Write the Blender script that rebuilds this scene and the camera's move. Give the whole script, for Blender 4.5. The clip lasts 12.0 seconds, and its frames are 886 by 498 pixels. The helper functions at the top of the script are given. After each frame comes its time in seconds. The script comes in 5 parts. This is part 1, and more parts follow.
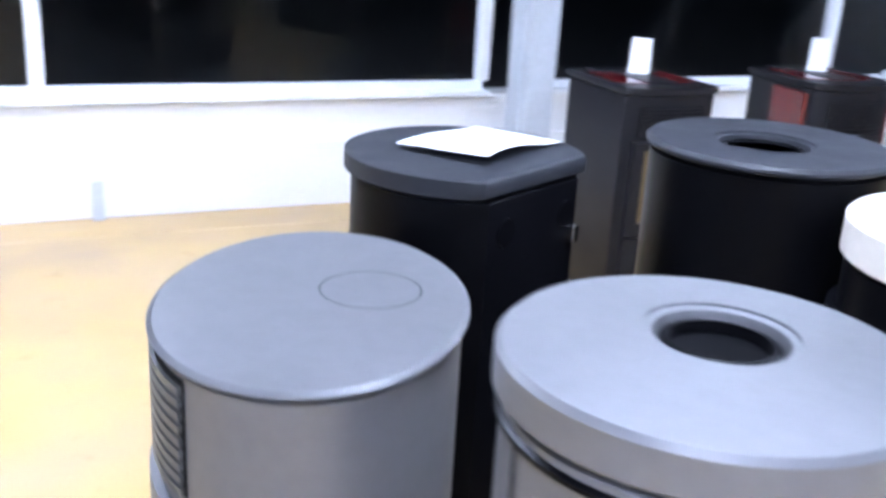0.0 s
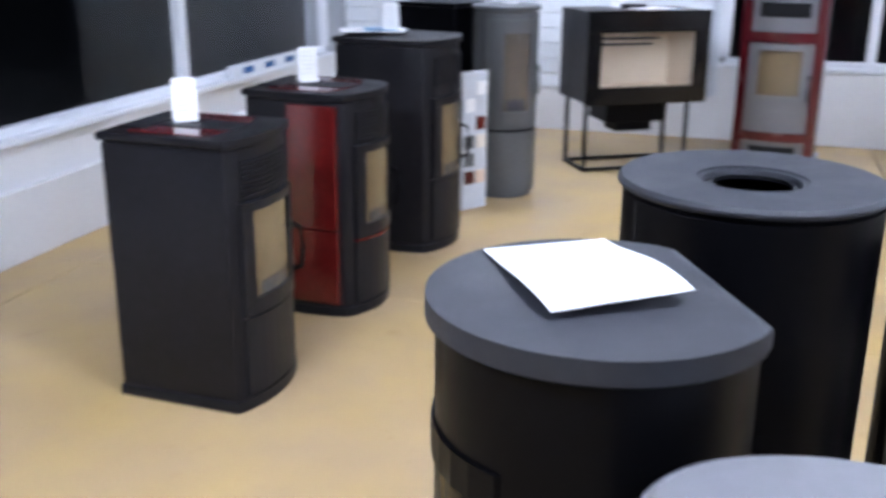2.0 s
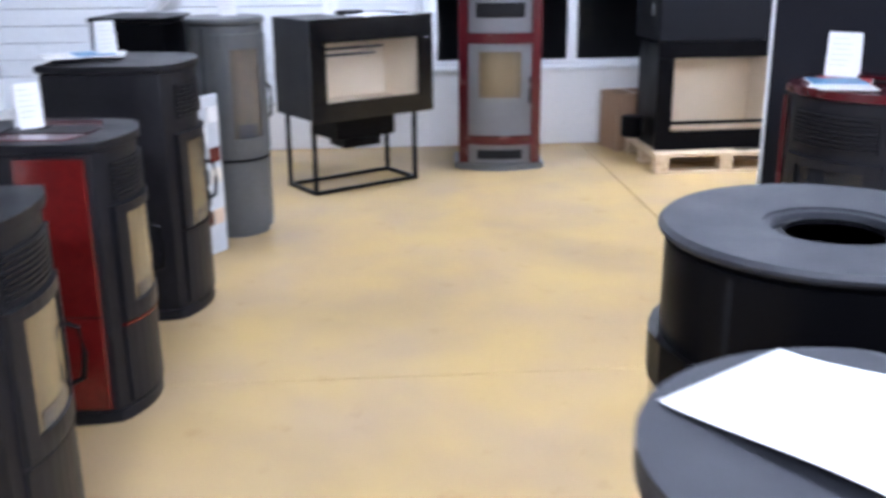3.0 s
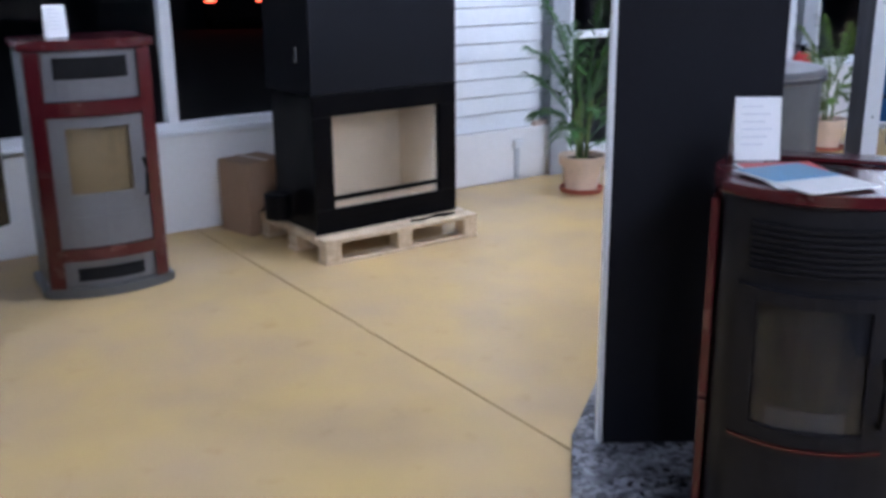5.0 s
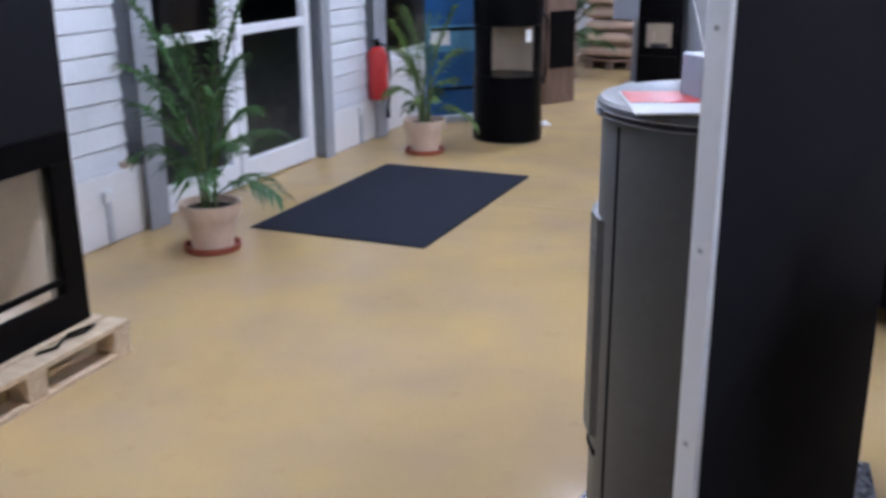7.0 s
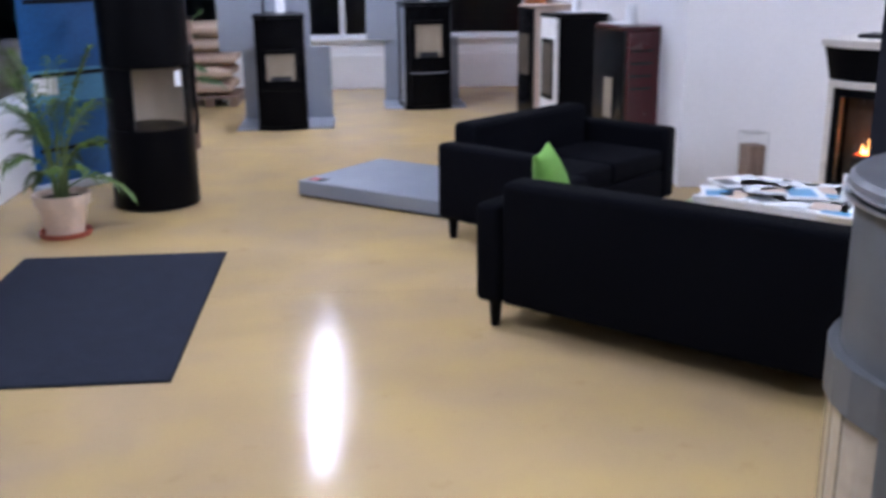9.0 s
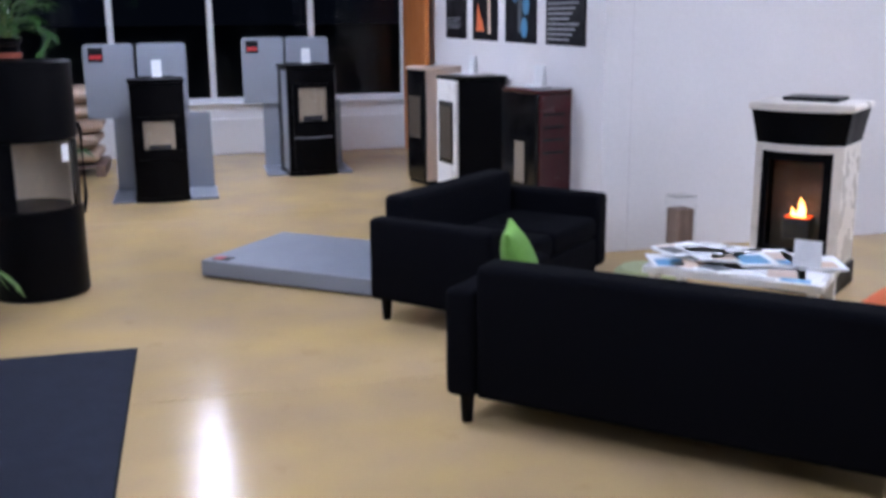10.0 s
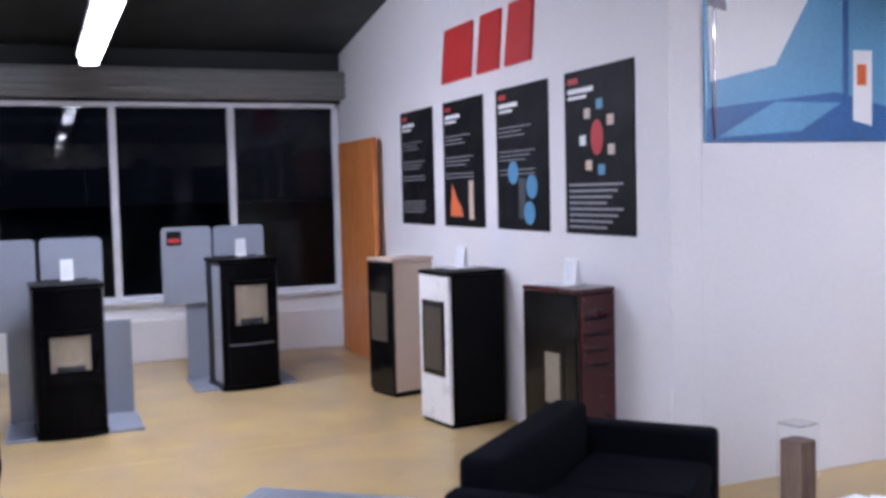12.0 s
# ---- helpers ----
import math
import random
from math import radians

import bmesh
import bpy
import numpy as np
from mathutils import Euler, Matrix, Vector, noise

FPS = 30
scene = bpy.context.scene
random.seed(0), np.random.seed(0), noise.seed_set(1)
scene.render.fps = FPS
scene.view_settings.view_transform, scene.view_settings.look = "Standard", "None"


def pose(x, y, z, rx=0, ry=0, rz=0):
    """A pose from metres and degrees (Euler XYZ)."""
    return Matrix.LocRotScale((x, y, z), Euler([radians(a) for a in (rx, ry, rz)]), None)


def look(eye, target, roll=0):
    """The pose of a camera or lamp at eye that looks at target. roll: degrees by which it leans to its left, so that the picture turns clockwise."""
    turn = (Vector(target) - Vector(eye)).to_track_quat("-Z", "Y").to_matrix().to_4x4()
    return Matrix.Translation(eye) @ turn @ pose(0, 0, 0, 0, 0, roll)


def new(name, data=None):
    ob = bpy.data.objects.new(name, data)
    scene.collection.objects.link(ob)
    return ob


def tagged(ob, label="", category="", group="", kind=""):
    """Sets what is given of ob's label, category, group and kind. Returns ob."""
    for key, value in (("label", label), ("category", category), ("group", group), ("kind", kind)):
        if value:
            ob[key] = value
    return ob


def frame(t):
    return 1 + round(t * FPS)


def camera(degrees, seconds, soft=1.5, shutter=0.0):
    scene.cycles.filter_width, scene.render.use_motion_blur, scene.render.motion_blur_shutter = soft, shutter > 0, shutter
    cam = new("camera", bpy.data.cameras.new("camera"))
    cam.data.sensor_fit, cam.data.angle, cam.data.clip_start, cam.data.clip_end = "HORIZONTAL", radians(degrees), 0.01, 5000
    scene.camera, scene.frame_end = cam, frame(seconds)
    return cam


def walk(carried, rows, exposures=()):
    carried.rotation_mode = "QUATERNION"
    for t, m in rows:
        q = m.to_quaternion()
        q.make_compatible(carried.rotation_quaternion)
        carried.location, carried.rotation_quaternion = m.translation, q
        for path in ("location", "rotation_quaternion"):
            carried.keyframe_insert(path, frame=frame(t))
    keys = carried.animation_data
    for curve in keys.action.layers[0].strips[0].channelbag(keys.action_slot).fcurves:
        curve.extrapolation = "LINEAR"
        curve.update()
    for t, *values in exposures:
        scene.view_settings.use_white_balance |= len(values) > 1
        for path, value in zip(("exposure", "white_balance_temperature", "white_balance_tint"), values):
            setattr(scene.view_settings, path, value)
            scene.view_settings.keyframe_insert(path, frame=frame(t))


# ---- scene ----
cam = camera(48.1, 12.0, soft=3.4, shutter=0.5)
PATH = [
    (0, (7.916, 4.467, 1.602), (7.136, 2.741, 0.962), 3.3),
    (0.5, (8.22, 4.048, 1.629), (7.088, 2.528, 0.991), 0.6),
    (1, (8.408, 3.582, 1.624), (7.022, 2.272, 1.024), -0.3),
    (1.5, (8.512, 3.156, 1.62), (6.863, 2.193, 1.026), 0.6),
    (2, (8.441, 2.723, 1.634), (6.621, 2.163, 1.023), 0.4),
    (2.5, (8.15, 2.325, 1.613), (6.256, 2.126, 1.002), -0.2),
    (3, (7.839, 2.009, 1.601), (5.936, 2.144, 1.001), -0.5),
    (3.5, (7.344, 1.756, 1.587), (5.491, 2.188, 0.969), -0.7),
    (3.7, (7.179, 1.725, 1.605), (5.349, 2.255, 0.999), -0.7),
    (5.5, (5.213, 1.631, 1.613), (3.761, 2.885, 1.046), -0.4),
    (5.8, (4.917, 1.694, 1.603), (3.568, 3.057, 1.033), -0.4),
    (6, (4.703, 1.739, 1.61), (3.444, 3.181, 1.027), -0.6),
    (6.5, (4.207, 1.843, 1.592), (3.209, 3.471, 0.998), -0.4),
    (7, (3.754, 2.073, 1.589), (3.009, 3.83, 0.989), -0.4),
    (8.8, (2.574, 3.031, 1.555), (2.627, 4.947, 0.984), -0.7),
    (9, (2.443, 3.072, 1.558), (2.605, 4.986, 0.999), -0.6),
    (9.5, (2.238, 3.267, 1.571), (2.594, 5.164, 1.047), -0.5),
    (10, (2.026, 3.576, 1.581), (2.498, 5.466, 1.128), -0.5),
    (10.5, (1.882, 4.047, 1.571), (2.412, 5.941, 1.208), -0.7),
    (11, (1.771, 4.518, 1.593), (2.355, 6.412, 1.326), -0.8),
    (11.5, (1.696, 4.965, 1.601), (2.344, 6.85, 1.435), -0.8),
    (12, (1.574, 5.336, 1.655), (2.324, 7.187, 1.541), -1.4),
]
walk(cam, [(t, look(eye, target, roll)) for t, eye, target, roll in PATH], [
    (0.0, 1.0, 6000, 10), (0.5, 1.17, 6000, 10), (1.0, 1.22, 6100, 10), (1.5, 0.5, 6200, 10), (2.0, 0.6, 6400, 10), (2.5, 0.7, 6500, 10), (3.0, 0.76, 6400, 10),
    (3.5, 0.1, 6200, 10), (5.5, -0.12, 6150, 10), (7.0, -0.32, 6350, 12), (9.0, -0.24, 6350, 14), (10.5, -0.46, 6350, 14), (11.0, -0.58, 6450, 14), (11.5, -0.58, 6500, 14), (12.0, -0.2, 6550, 16)])

# ---- light of the place: night outside, fluorescent tubes inside ----
world = bpy.data.worlds.new("night")
scene.world = world
world.use_nodes = True
world.node_tree.nodes["Background"].inputs[0].default_value = (0.004, 0.006, 0.012, 1)
world.node_tree.nodes["Background"].inputs[1].default_value = 0.4
TUBE_POWER = 132.0


# ---- materials ----
def mat(name, color, rough=0.5, metal=0.0, var=0.12, scale=6.0, bump=0.0, bscale=120.0, coat=0.0, spec=0.5, fine=40.0):
    """A surface with large blotches, fine grain and relief."""
    m = bpy.data.materials.new(name)
    m.use_nodes = True
    nt = m.node_tree
    p = nt.nodes["Principled BSDF"]
    p.inputs["Roughness"].default_value = rough
    p.inputs["Metallic"].default_value = metal
    p.inputs["Coat Weight"].default_value = coat
    p.inputs["Specular IOR Level"].default_value = spec
    tc = nt.nodes.new("ShaderNodeTexCoord")
    n1 = nt.nodes.new("ShaderNodeTexNoise")
    n1.inputs["Scale"].default_value = scale
    n1.inputs["Detail"].default_value = 5
    n2 = nt.nodes.new("ShaderNodeTexNoise")
    n2.inputs["Scale"].default_value = fine
    n2.inputs["Detail"].default_value = 3
    for n in (n1, n2):
        nt.links.new(tc.outputs["Object"], n.inputs["Vector"])
    add = nt.nodes.new("ShaderNodeMath")
    add.operation = "ADD"
    nt.links.new(n1.outputs["Fac"], add.inputs[0])
    nt.links.new(n2.outputs["Fac"], add.inputs[1])
    mr = nt.nodes.new("ShaderNodeMapRange")
    mr.inputs["From Min"].default_value, mr.inputs["From Max"].default_value = 0.6, 1.4
    mr.inputs["To Min"].default_value, mr.inputs["To Max"].default_value = 1 - var, 1 + var
    nt.links.new(add.outputs[0], mr.inputs["Value"])
    mul = nt.nodes.new("ShaderNodeVectorMath")
    mul.operation = "SCALE"
    mul.inputs[0].default_value = color
    nt.links.new(mr.outputs[0], mul.inputs["Scale"])
    nt.links.new(mul.outputs[0], p.inputs["Base Color"])
    rr = nt.nodes.new("ShaderNodeMapRange")
    rr.inputs["From Min"].default_value, rr.inputs["From Max"].default_value = 0.3, 0.7
    rr.inputs["To Min"].default_value, rr.inputs["To Max"].default_value = max(0.02, rough - 0.08), min(1, rough + 0.08)
    nt.links.new(n1.outputs["Fac"], rr.inputs["Value"])
    nt.links.new(rr.outputs[0], p.inputs["Roughness"])
    if bump:
        n3 = nt.nodes.new("ShaderNodeTexNoise")
        n3.inputs["Scale"].default_value = bscale
        nt.links.new(tc.outputs["Object"], n3.inputs["Vector"])
        b = nt.nodes.new("ShaderNodeBump")
        b.inputs["Strength"].default_value = bump
        b.inputs["Distance"].default_value = 0.01
        nt.links.new(n3.outputs["Fac"], b.inputs["Height"])
        nt.links.new(b.outputs[0], p.inputs["Normal"])
    return m


def glow(name, color, strength):
    m = bpy.data.materials.new(name)
    m.use_nodes = True
    p = m.node_tree.nodes["Principled BSDF"]
    p.inputs["Base Color"].default_value = (*color, 1)
    p.inputs["Emission Color"].default_value = (*color, 1)
    p.inputs["Emission Strength"].default_value = strength
    return m


def glass(name, tint=(1, 1, 1), rough=0.0, ior=1.45):
    m = bpy.data.materials.new(name)
    m.use_nodes = True
    p = m.node_tree.nodes["Principled BSDF"]
    p.inputs["Base Color"].default_value = (*tint, 1)
    p.inputs["Transmission Weight"].default_value = 1
    p.inputs["Roughness"].default_value = rough
    p.inputs["IOR"].default_value = ior
    return m


def floor_material():
    """Ochre stained, sealed concrete: clouds of yellow and grey, small scuffs, a soft polish."""
    m = bpy.data.materials.new("sealed_concrete")
    m.use_nodes = True
    nt = m.node_tree
    p = nt.nodes["Principled BSDF"]
    p.inputs["Specular IOR Level"].default_value = 0.10
    geo = nt.nodes.new("ShaderNodeNewGeometry")
    big, mid, fine, scuff = [nt.nodes.new("ShaderNodeTexNoise") for _ in range(4)]
    for n, s, d in ((big, 0.8, 3), (mid, 2.2, 4), (fine, 45, 4), (scuff, 7.0, 10)):
        n.inputs["Scale"].default_value, n.inputs["Detail"].default_value = s, d
        nt.links.new(geo.outputs["Position"], n.inputs["Vector"])
    big.inputs["Distortion"].default_value = 0.4
    r1 = nt.nodes.new("ShaderNodeValToRGB")
    r1.color_ramp.elements[0].position, r1.color_ramp.elements[0].color = 0.28, (0.51, 0.365, 0.205, 1)
    r1.color_ramp.elements[1].position, r1.color_ramp.elements[1].color = 0.72, (0.585, 0.41, 0.172, 1)
    nt.links.new(mid.outputs["Fac"], r1.inputs["Fac"])
    r2 = nt.nodes.new("ShaderNodeValToRGB")
    r2.color_ramp.elements[0].position, r2.color_ramp.elements[0].color = 0.32, (0.86, 0.86, 0.91, 1)
    r2.color_ramp.elements[1].position, r2.color_ramp.elements[1].color = 0.56, (1, 1, 1, 1)
    nt.links.new(big.outputs["Fac"], r2.inputs["Fac"])
    r3 = nt.nodes.new("ShaderNodeValToRGB")
    r3.color_ramp.elements[0].position, r3.color_ramp.elements[0].color = 0.24, (0.91, 0.88, 0.85, 1)
    r3.color_ramp.elements[1].position, r3.color_ramp.elements[1].color = 0.38, (1, 1, 1, 1)
    nt.links.new(scuff.outputs["Fac"], r3.inputs["Fac"])
    m1, m2 = nt.nodes.new("ShaderNodeVectorMath"), nt.nodes.new("ShaderNodeVectorMath")
    m1.operation = m2.operation = "MULTIPLY"
    nt.links.new(r1.outputs[0], m1.inputs[0])
    nt.links.new(r2.outputs[0], m1.inputs[1])
    nt.links.new(m1.outputs[0], m2.inputs[0])
    nt.links.new(r3.outputs[0], m2.inputs[1])
    nt.links.new(m2.outputs[0], p.inputs["Base Color"])
    rr = nt.nodes.new("ShaderNodeMapRange")
    rr.inputs["From Min"].default_value, rr.inputs["From Max"].default_value = 0.35, 0.65
    rr.inputs["To Min"].default_value, rr.inputs["To Max"].default_value = 0.11, 0.21
    nt.links.new(mid.outputs["Fac"], rr.inputs["Value"])
    nt.links.new(rr.outputs[0], p.inputs["Roughness"])
    b = nt.nodes.new("ShaderNodeBump")
    b.inputs["Strength"].default_value, b.inputs["Distance"].default_value = 0.05, 0.01
    nt.links.new(fine.outputs["Fac"], b.inputs["Height"])
    nt.links.new(b.outputs[0], p.inputs["Normal"])
    return m


def granite_material():
    m = mat("granite", (0.1, 0.1, 0.105), 0.25, var=0.3)
    nt = m.node_tree
    p = nt.nodes["Principled BSDF"]
    v = nt.nodes.new("ShaderNodeTexVoronoi")
    v.inputs["Scale"].default_value = 55
    tc = nt.nodes.new("ShaderNodeTexCoord")
    nt.links.new(tc.outputs["Object"], v.inputs["Vector"])
    r = nt.nodes.new("ShaderNodeValToRGB")
    r.color_ramp.elements[0].position, r.color_ramp.elements[0].color = 0.2, (0.02, 0.02, 0.025, 1)
    r.color_ramp.elements[1].position, r.color_ramp.elements[1].color = 0.75, (0.20, 0.20, 0.22, 1)
    nt.links.new(v.outputs["Color"], r.inputs["Fac"])
    nt.links.new(r.outputs[0], p.inputs["Base Color"])
    return m


def wood_material(name, dark, light, scale=3.0, axis=(1, 12, 12), rough=0.55):
    m = mat(name, light, rough, var=0.1)
    nt = m.node_tree
    p = nt.nodes["Principled BSDF"]
    tc = nt.nodes.new("ShaderNodeTexCoord")
    mp = nt.nodes.new("ShaderNodeMapping")
    mp.inputs["Scale"].default_value = axis
    n = nt.nodes.new("ShaderNodeTexNoise")
    n.inputs["Scale"].default_value, n.inputs["Detail"].default_value, n.inputs["Distortion"].default_value = scale, 6, 0.6
    r = nt.nodes.new("ShaderNodeValToRGB")
    r.color_ramp.elements[0].position, r.color_ramp.elements[0].color = 0.3, (*dark, 1)
    r.color_ramp.elements[1].position, r.color_ramp.elements[1].color = 0.7, (*light, 1)
    nt.links.new(tc.outputs["Object"], mp.inputs[0])
    nt.links.new(mp.outputs[0], n.inputs["Vector"])
    nt.links.new(n.outputs["Fac"], r.inputs["Fac"])
    nt.links.new(r.outputs[0], p.inputs["Base Color"])
    return m


FLOOR = floor_material()
GRANITE = granite_material()
JOINT = mat("joint_filler", (0.22, 0.16, 0.09), 0.8)
PLASTER = mat("white_plaster", (0.78, 0.76, 0.76), 0.75, var=0.04, scale=1.5, bump=0.12, bscale=70)
WALLPAINT = mat("white_wall_paint", (0.80, 0.80, 0.80), 0.6, var=0.05, scale=2, bump=0.1, bscale=50)
SIDING = mat("white_painted_siding", (0.74, 0.77, 0.80), 0.45, var=0.06, scale=3, bump=0.08, bscale=60)
PVC = mat("white_window_frame", (0.80, 0.82, 0.85), 0.35, var=0.03)
STEEL = mat("grey_painted_steel", (0.34, 0.36, 0.39), 0.45, var=0.12, scale=4, bump=0.05)
STEEL_LIGHT = mat("light_painted_steel", (0.55, 0.58, 0.62), 0.45, var=0.1, scale=4, bump=0.05)
DECK = mat("dark_roof_deck", (0.022, 0.025, 0.026), 0.6, var=0.15, scale=2)
BEAM = mat("ribbed_metal_beam", (0.25, 0.25, 0.25), 0.42, 0.5, var=0.15, scale=3)
PANE = glass("window_glass", (1, 1, 1), 0.0, 1.22)
STOVE_GLASS = glass("stove_glass", (0.97, 0.95, 0.93), 0.0, 1.3)
AMBER_GLASS = mat("amber_firebox_lining", (0.085, 0.058, 0.024), 0.4, var=0.3, scale=5, coat=0.2)
ANTHRACITE = mat("anthracite_stove_enamel", (0.0105, 0.0102, 0.0125), 0.38, 0.0, var=0.25, scale=5, bump=0.10, bscale=300, spec=0.16)
GREY_ENAMEL = mat("grey_stove_enamel", (0.10, 0.105, 0.11), 0.40, 0.3, var=0.1, scale=5, bump=0.06, bscale=300)
SILVER = mat("silver_grey_enamel", (0.15, 0.15, 0.16), 0.40, 0.3, var=0.08, scale=4, bump=0.05, bscale=300)
BLACK = mat("black_stove_enamel", (0.0022, 0.0022, 0.003), 0.36, 0.0, var=0.2, scale=5, bump=0.05, bscale=300, spec=0.07)
BLACK_GLOSS = mat("black_gloss", (0.003, 0.003, 0.0038), 0.16, var=0.2, spec=0.4)
RUBBER = mat("matt_black", (0.006, 0.006, 0.007), 0.85, spec=0.2)
IRON = mat("cast_iron_top", (0.022, 0.0235, 0.029), 0.55, 0.1, var=0.15, bump=0.15, bscale=350, spec=0.3)
RED_CERAMIC = mat("red_ceramic", (0.10, 0.006, 0.006), 0.16, var=0.25, scale=7, coat=0.35)
BURGUNDY = mat("burgundy_enamel", (0.062, 0.006, 0.009), 0.22, var=0.18, scale=6, coat=0.3)
RED = mat("red_paint", (0.55, 0.03, 0.03), 0.4, var=0.1)
BEIGE = mat("beige_steel", (0.60, 0.47, 0.38), 0.45, var=0.06)
CREAM = mat("cream_ceramic", (0.72, 0.66, 0.58), 0.3, var=0.06)
WHITE_ENAMEL = mat("white_enamel", (0.80, 0.79, 0.77), 0.3, var=0.04)
FIREBRICK = mat("pale_vermiculite", (0.70, 0.60, 0.47), 0.85, var=0.12, scale=5, bump=0.25, bscale=90)
DIM_LINING = mat("dull_firebox_lining", (0.27, 0.22, 0.16), 0.8, var=0.25, scale=6)
DARK_LINING = mat("dark_firebox_lining", (0.06, 0.045, 0.03), 0.7, var=0.3, scale=6)
PAPER = mat("white_paper", (0.86, 0.86, 0.86), 0.7, var=0.02)
CHROME = mat("brushed_steel", (0.6, 0.6, 0.62), 0.25, 1.0, var=0.05)
PALLET = wood_material("pale_pallet_wood", (0.50, 0.36, 0.22), (0.72, 0.58, 0.40))
OAK = wood_material("orange_door_wood", (0.46, 0.13, 0.03), (0.64, 0.23, 0.06), 2.0, (10, 10, 1))
BARK = wood_material("brown_wood", (0.12, 0.075, 0.055), (0.22, 0.14, 0.105), 4.0, (8, 8, 1))
CARD = mat("brown_cardboard", (0.36, 0.23, 0.15), 0.8, var=0.08)
PANEL = mat("dark_grey_panel", (0.0115, 0.012, 0.0165), 0.6, spec=0.08, var=0.08, scale=3, bump=0.05, bscale=200)
DISPLAY = mat("grey_display_board", (0.24, 0.26, 0.30), 0.45, var=0.05, scale=2)
SOFA = mat("black_woven_fabric", (0.0028, 0.003, 0.0048), 0.95, var=0.25, scale=30, bump=0.35, bscale=420, spec=0.06, fine=200)
MAT = mat("dark_ribbed_carpet", (0.028, 0.032, 0.048), 0.95, var=0.3, scale=8, bump=0.5, bscale=220, spec=0.2, fine=120)
GREEN_CLOTH = mat("green_fabric", (0.16, 0.36, 0.06), 0.85, var=0.12, bump=0.3, bscale=300)
PALE_CLOTH = mat("pale_green_cloth", (0.42, 0.46, 0.24), 0.85, var=0.12, bump=0.3, bscale=300)
ORANGE_CLOTH = mat("orange_fabric", (0.75, 0.16, 0.05), 0.85, var=0.12, bump=0.3, bscale=300)
TERRACOTTA = mat("pale_pot", (0.68, 0.52, 0.40), 0.7, var=0.1, scale=9)
SAUCER = mat("red_clay", (0.30, 0.07, 0.04), 0.6, var=0.12)
SOIL = mat("potting_soil", (0.04, 0.028, 0.02), 0.95, var=0.4, bump=0.8, bscale=60)
LEAF = mat("palm_leaf", (0.035, 0.10, 0.022), 0.45, var=0.45, scale=9)
LEAF_LIGHT = mat("light_palm_leaf", (0.075, 0.135, 0.022), 0.45, var=0.4, scale=9)
STEM = mat("palm_stem", (0.10, 0.14, 0.04), 0.6, var=0.3)
SACK = mat("beige_sack", (0.42, 0.30, 0.22), 0.6, var=0.22, scale=7, bump=0.4, bscale=25)
BLUE = mat("blue_print", (0.012, 0.10, 0.29), 0.4, var=0.3, scale=3)
SKY_BLUE = mat("pale_blue_print", (0.10, 0.31, 0.51), 0.4, var=0.18, scale=2)
INK = mat("black_print", (0.006, 0.006, 0.008), 0.5, var=0.1, spec=0.15)
TEXT_GREY = mat("grey_print", (0.30, 0.30, 0.32), 0.5)
FAINT = mat("faint_print", (0.62, 0.63, 0.66), 0.6)
FIRE_BLACK = mat("soot", (0.012, 0.010, 0.009), 0.9, var=0.4)
ASPHALT = mat("asphalt", (0.05, 0.05, 0.05), 0.9, var=0.25, bump=0.4)
TUBE = glow("fluorescent_tube", (0.70, 0.78, 1.0), TUBE_POWER)
FLAME = glow("flame", (1.0, 0.45, 0.12), 9.0)
EMBER = glow("ember", (1.0, 0.12, 0.02), 1.2)
TAIL = glow("tail_light_red", (1.0, 0.10, 0.05), 6.0)


# ---- building helpers ----
def finish(name, bm, material, parent=None, label=""):
    bmesh.ops.recalc_face_normals(bm, faces=bm.faces)
    me = bpy.data.meshes.new(name)
    bm.to_mesh(me)
    bm.free()
    me.materials.append(material)
    ob = new(name, me)
    if parent:
        ob.parent = parent
    if label:
        ob["label"] = label
    if name == "pane":
        ob.visible_shadow = False
    return ob


def part(name, bm, material, parent, label=""):
    return finish(name, bm, material, parent, label)


def smooth(ob, angle=35):
    me = ob.data
    me.polygons.foreach_set("use_smooth", [True] * len(me.polygons))
    me.set_sharp_from_angle(angle=radians(angle))
    return ob


def thing(name, m, label, category, group=""):
    e = new(name)
    e.empty_display_size = 0.1
    e.matrix_world = m
    return tagged(e, label, category, group)


def box(x0, x1, y0, y1, z0, z1, bevel=0.0, seg=2, bm=None):
    own = bmesh.new()
    bmesh.ops.create_cube(own, size=1)
    for v in own.verts:
        v.co = ((x0 + x1) / 2 + v.co.x * (x1 - x0), (y0 + y1) / 2 + v.co.y * (y1 - y0), (z0 + z1) / 2 + v.co.z * (z1 - z0))
    if bevel:
        bmesh.ops.bevel(own, geom=own.edges[:], offset=bevel, segments=seg, profile=0.5, affect="EDGES")
    return merge(bm, own)


def merge(bm, own):
    if bm is None:
        return own
    me = bpy.data.meshes.new("tmp")
    own.to_mesh(me)
    own.free()
    bm.from_mesh(me)
    bpy.data.meshes.remove(me)
    return bm


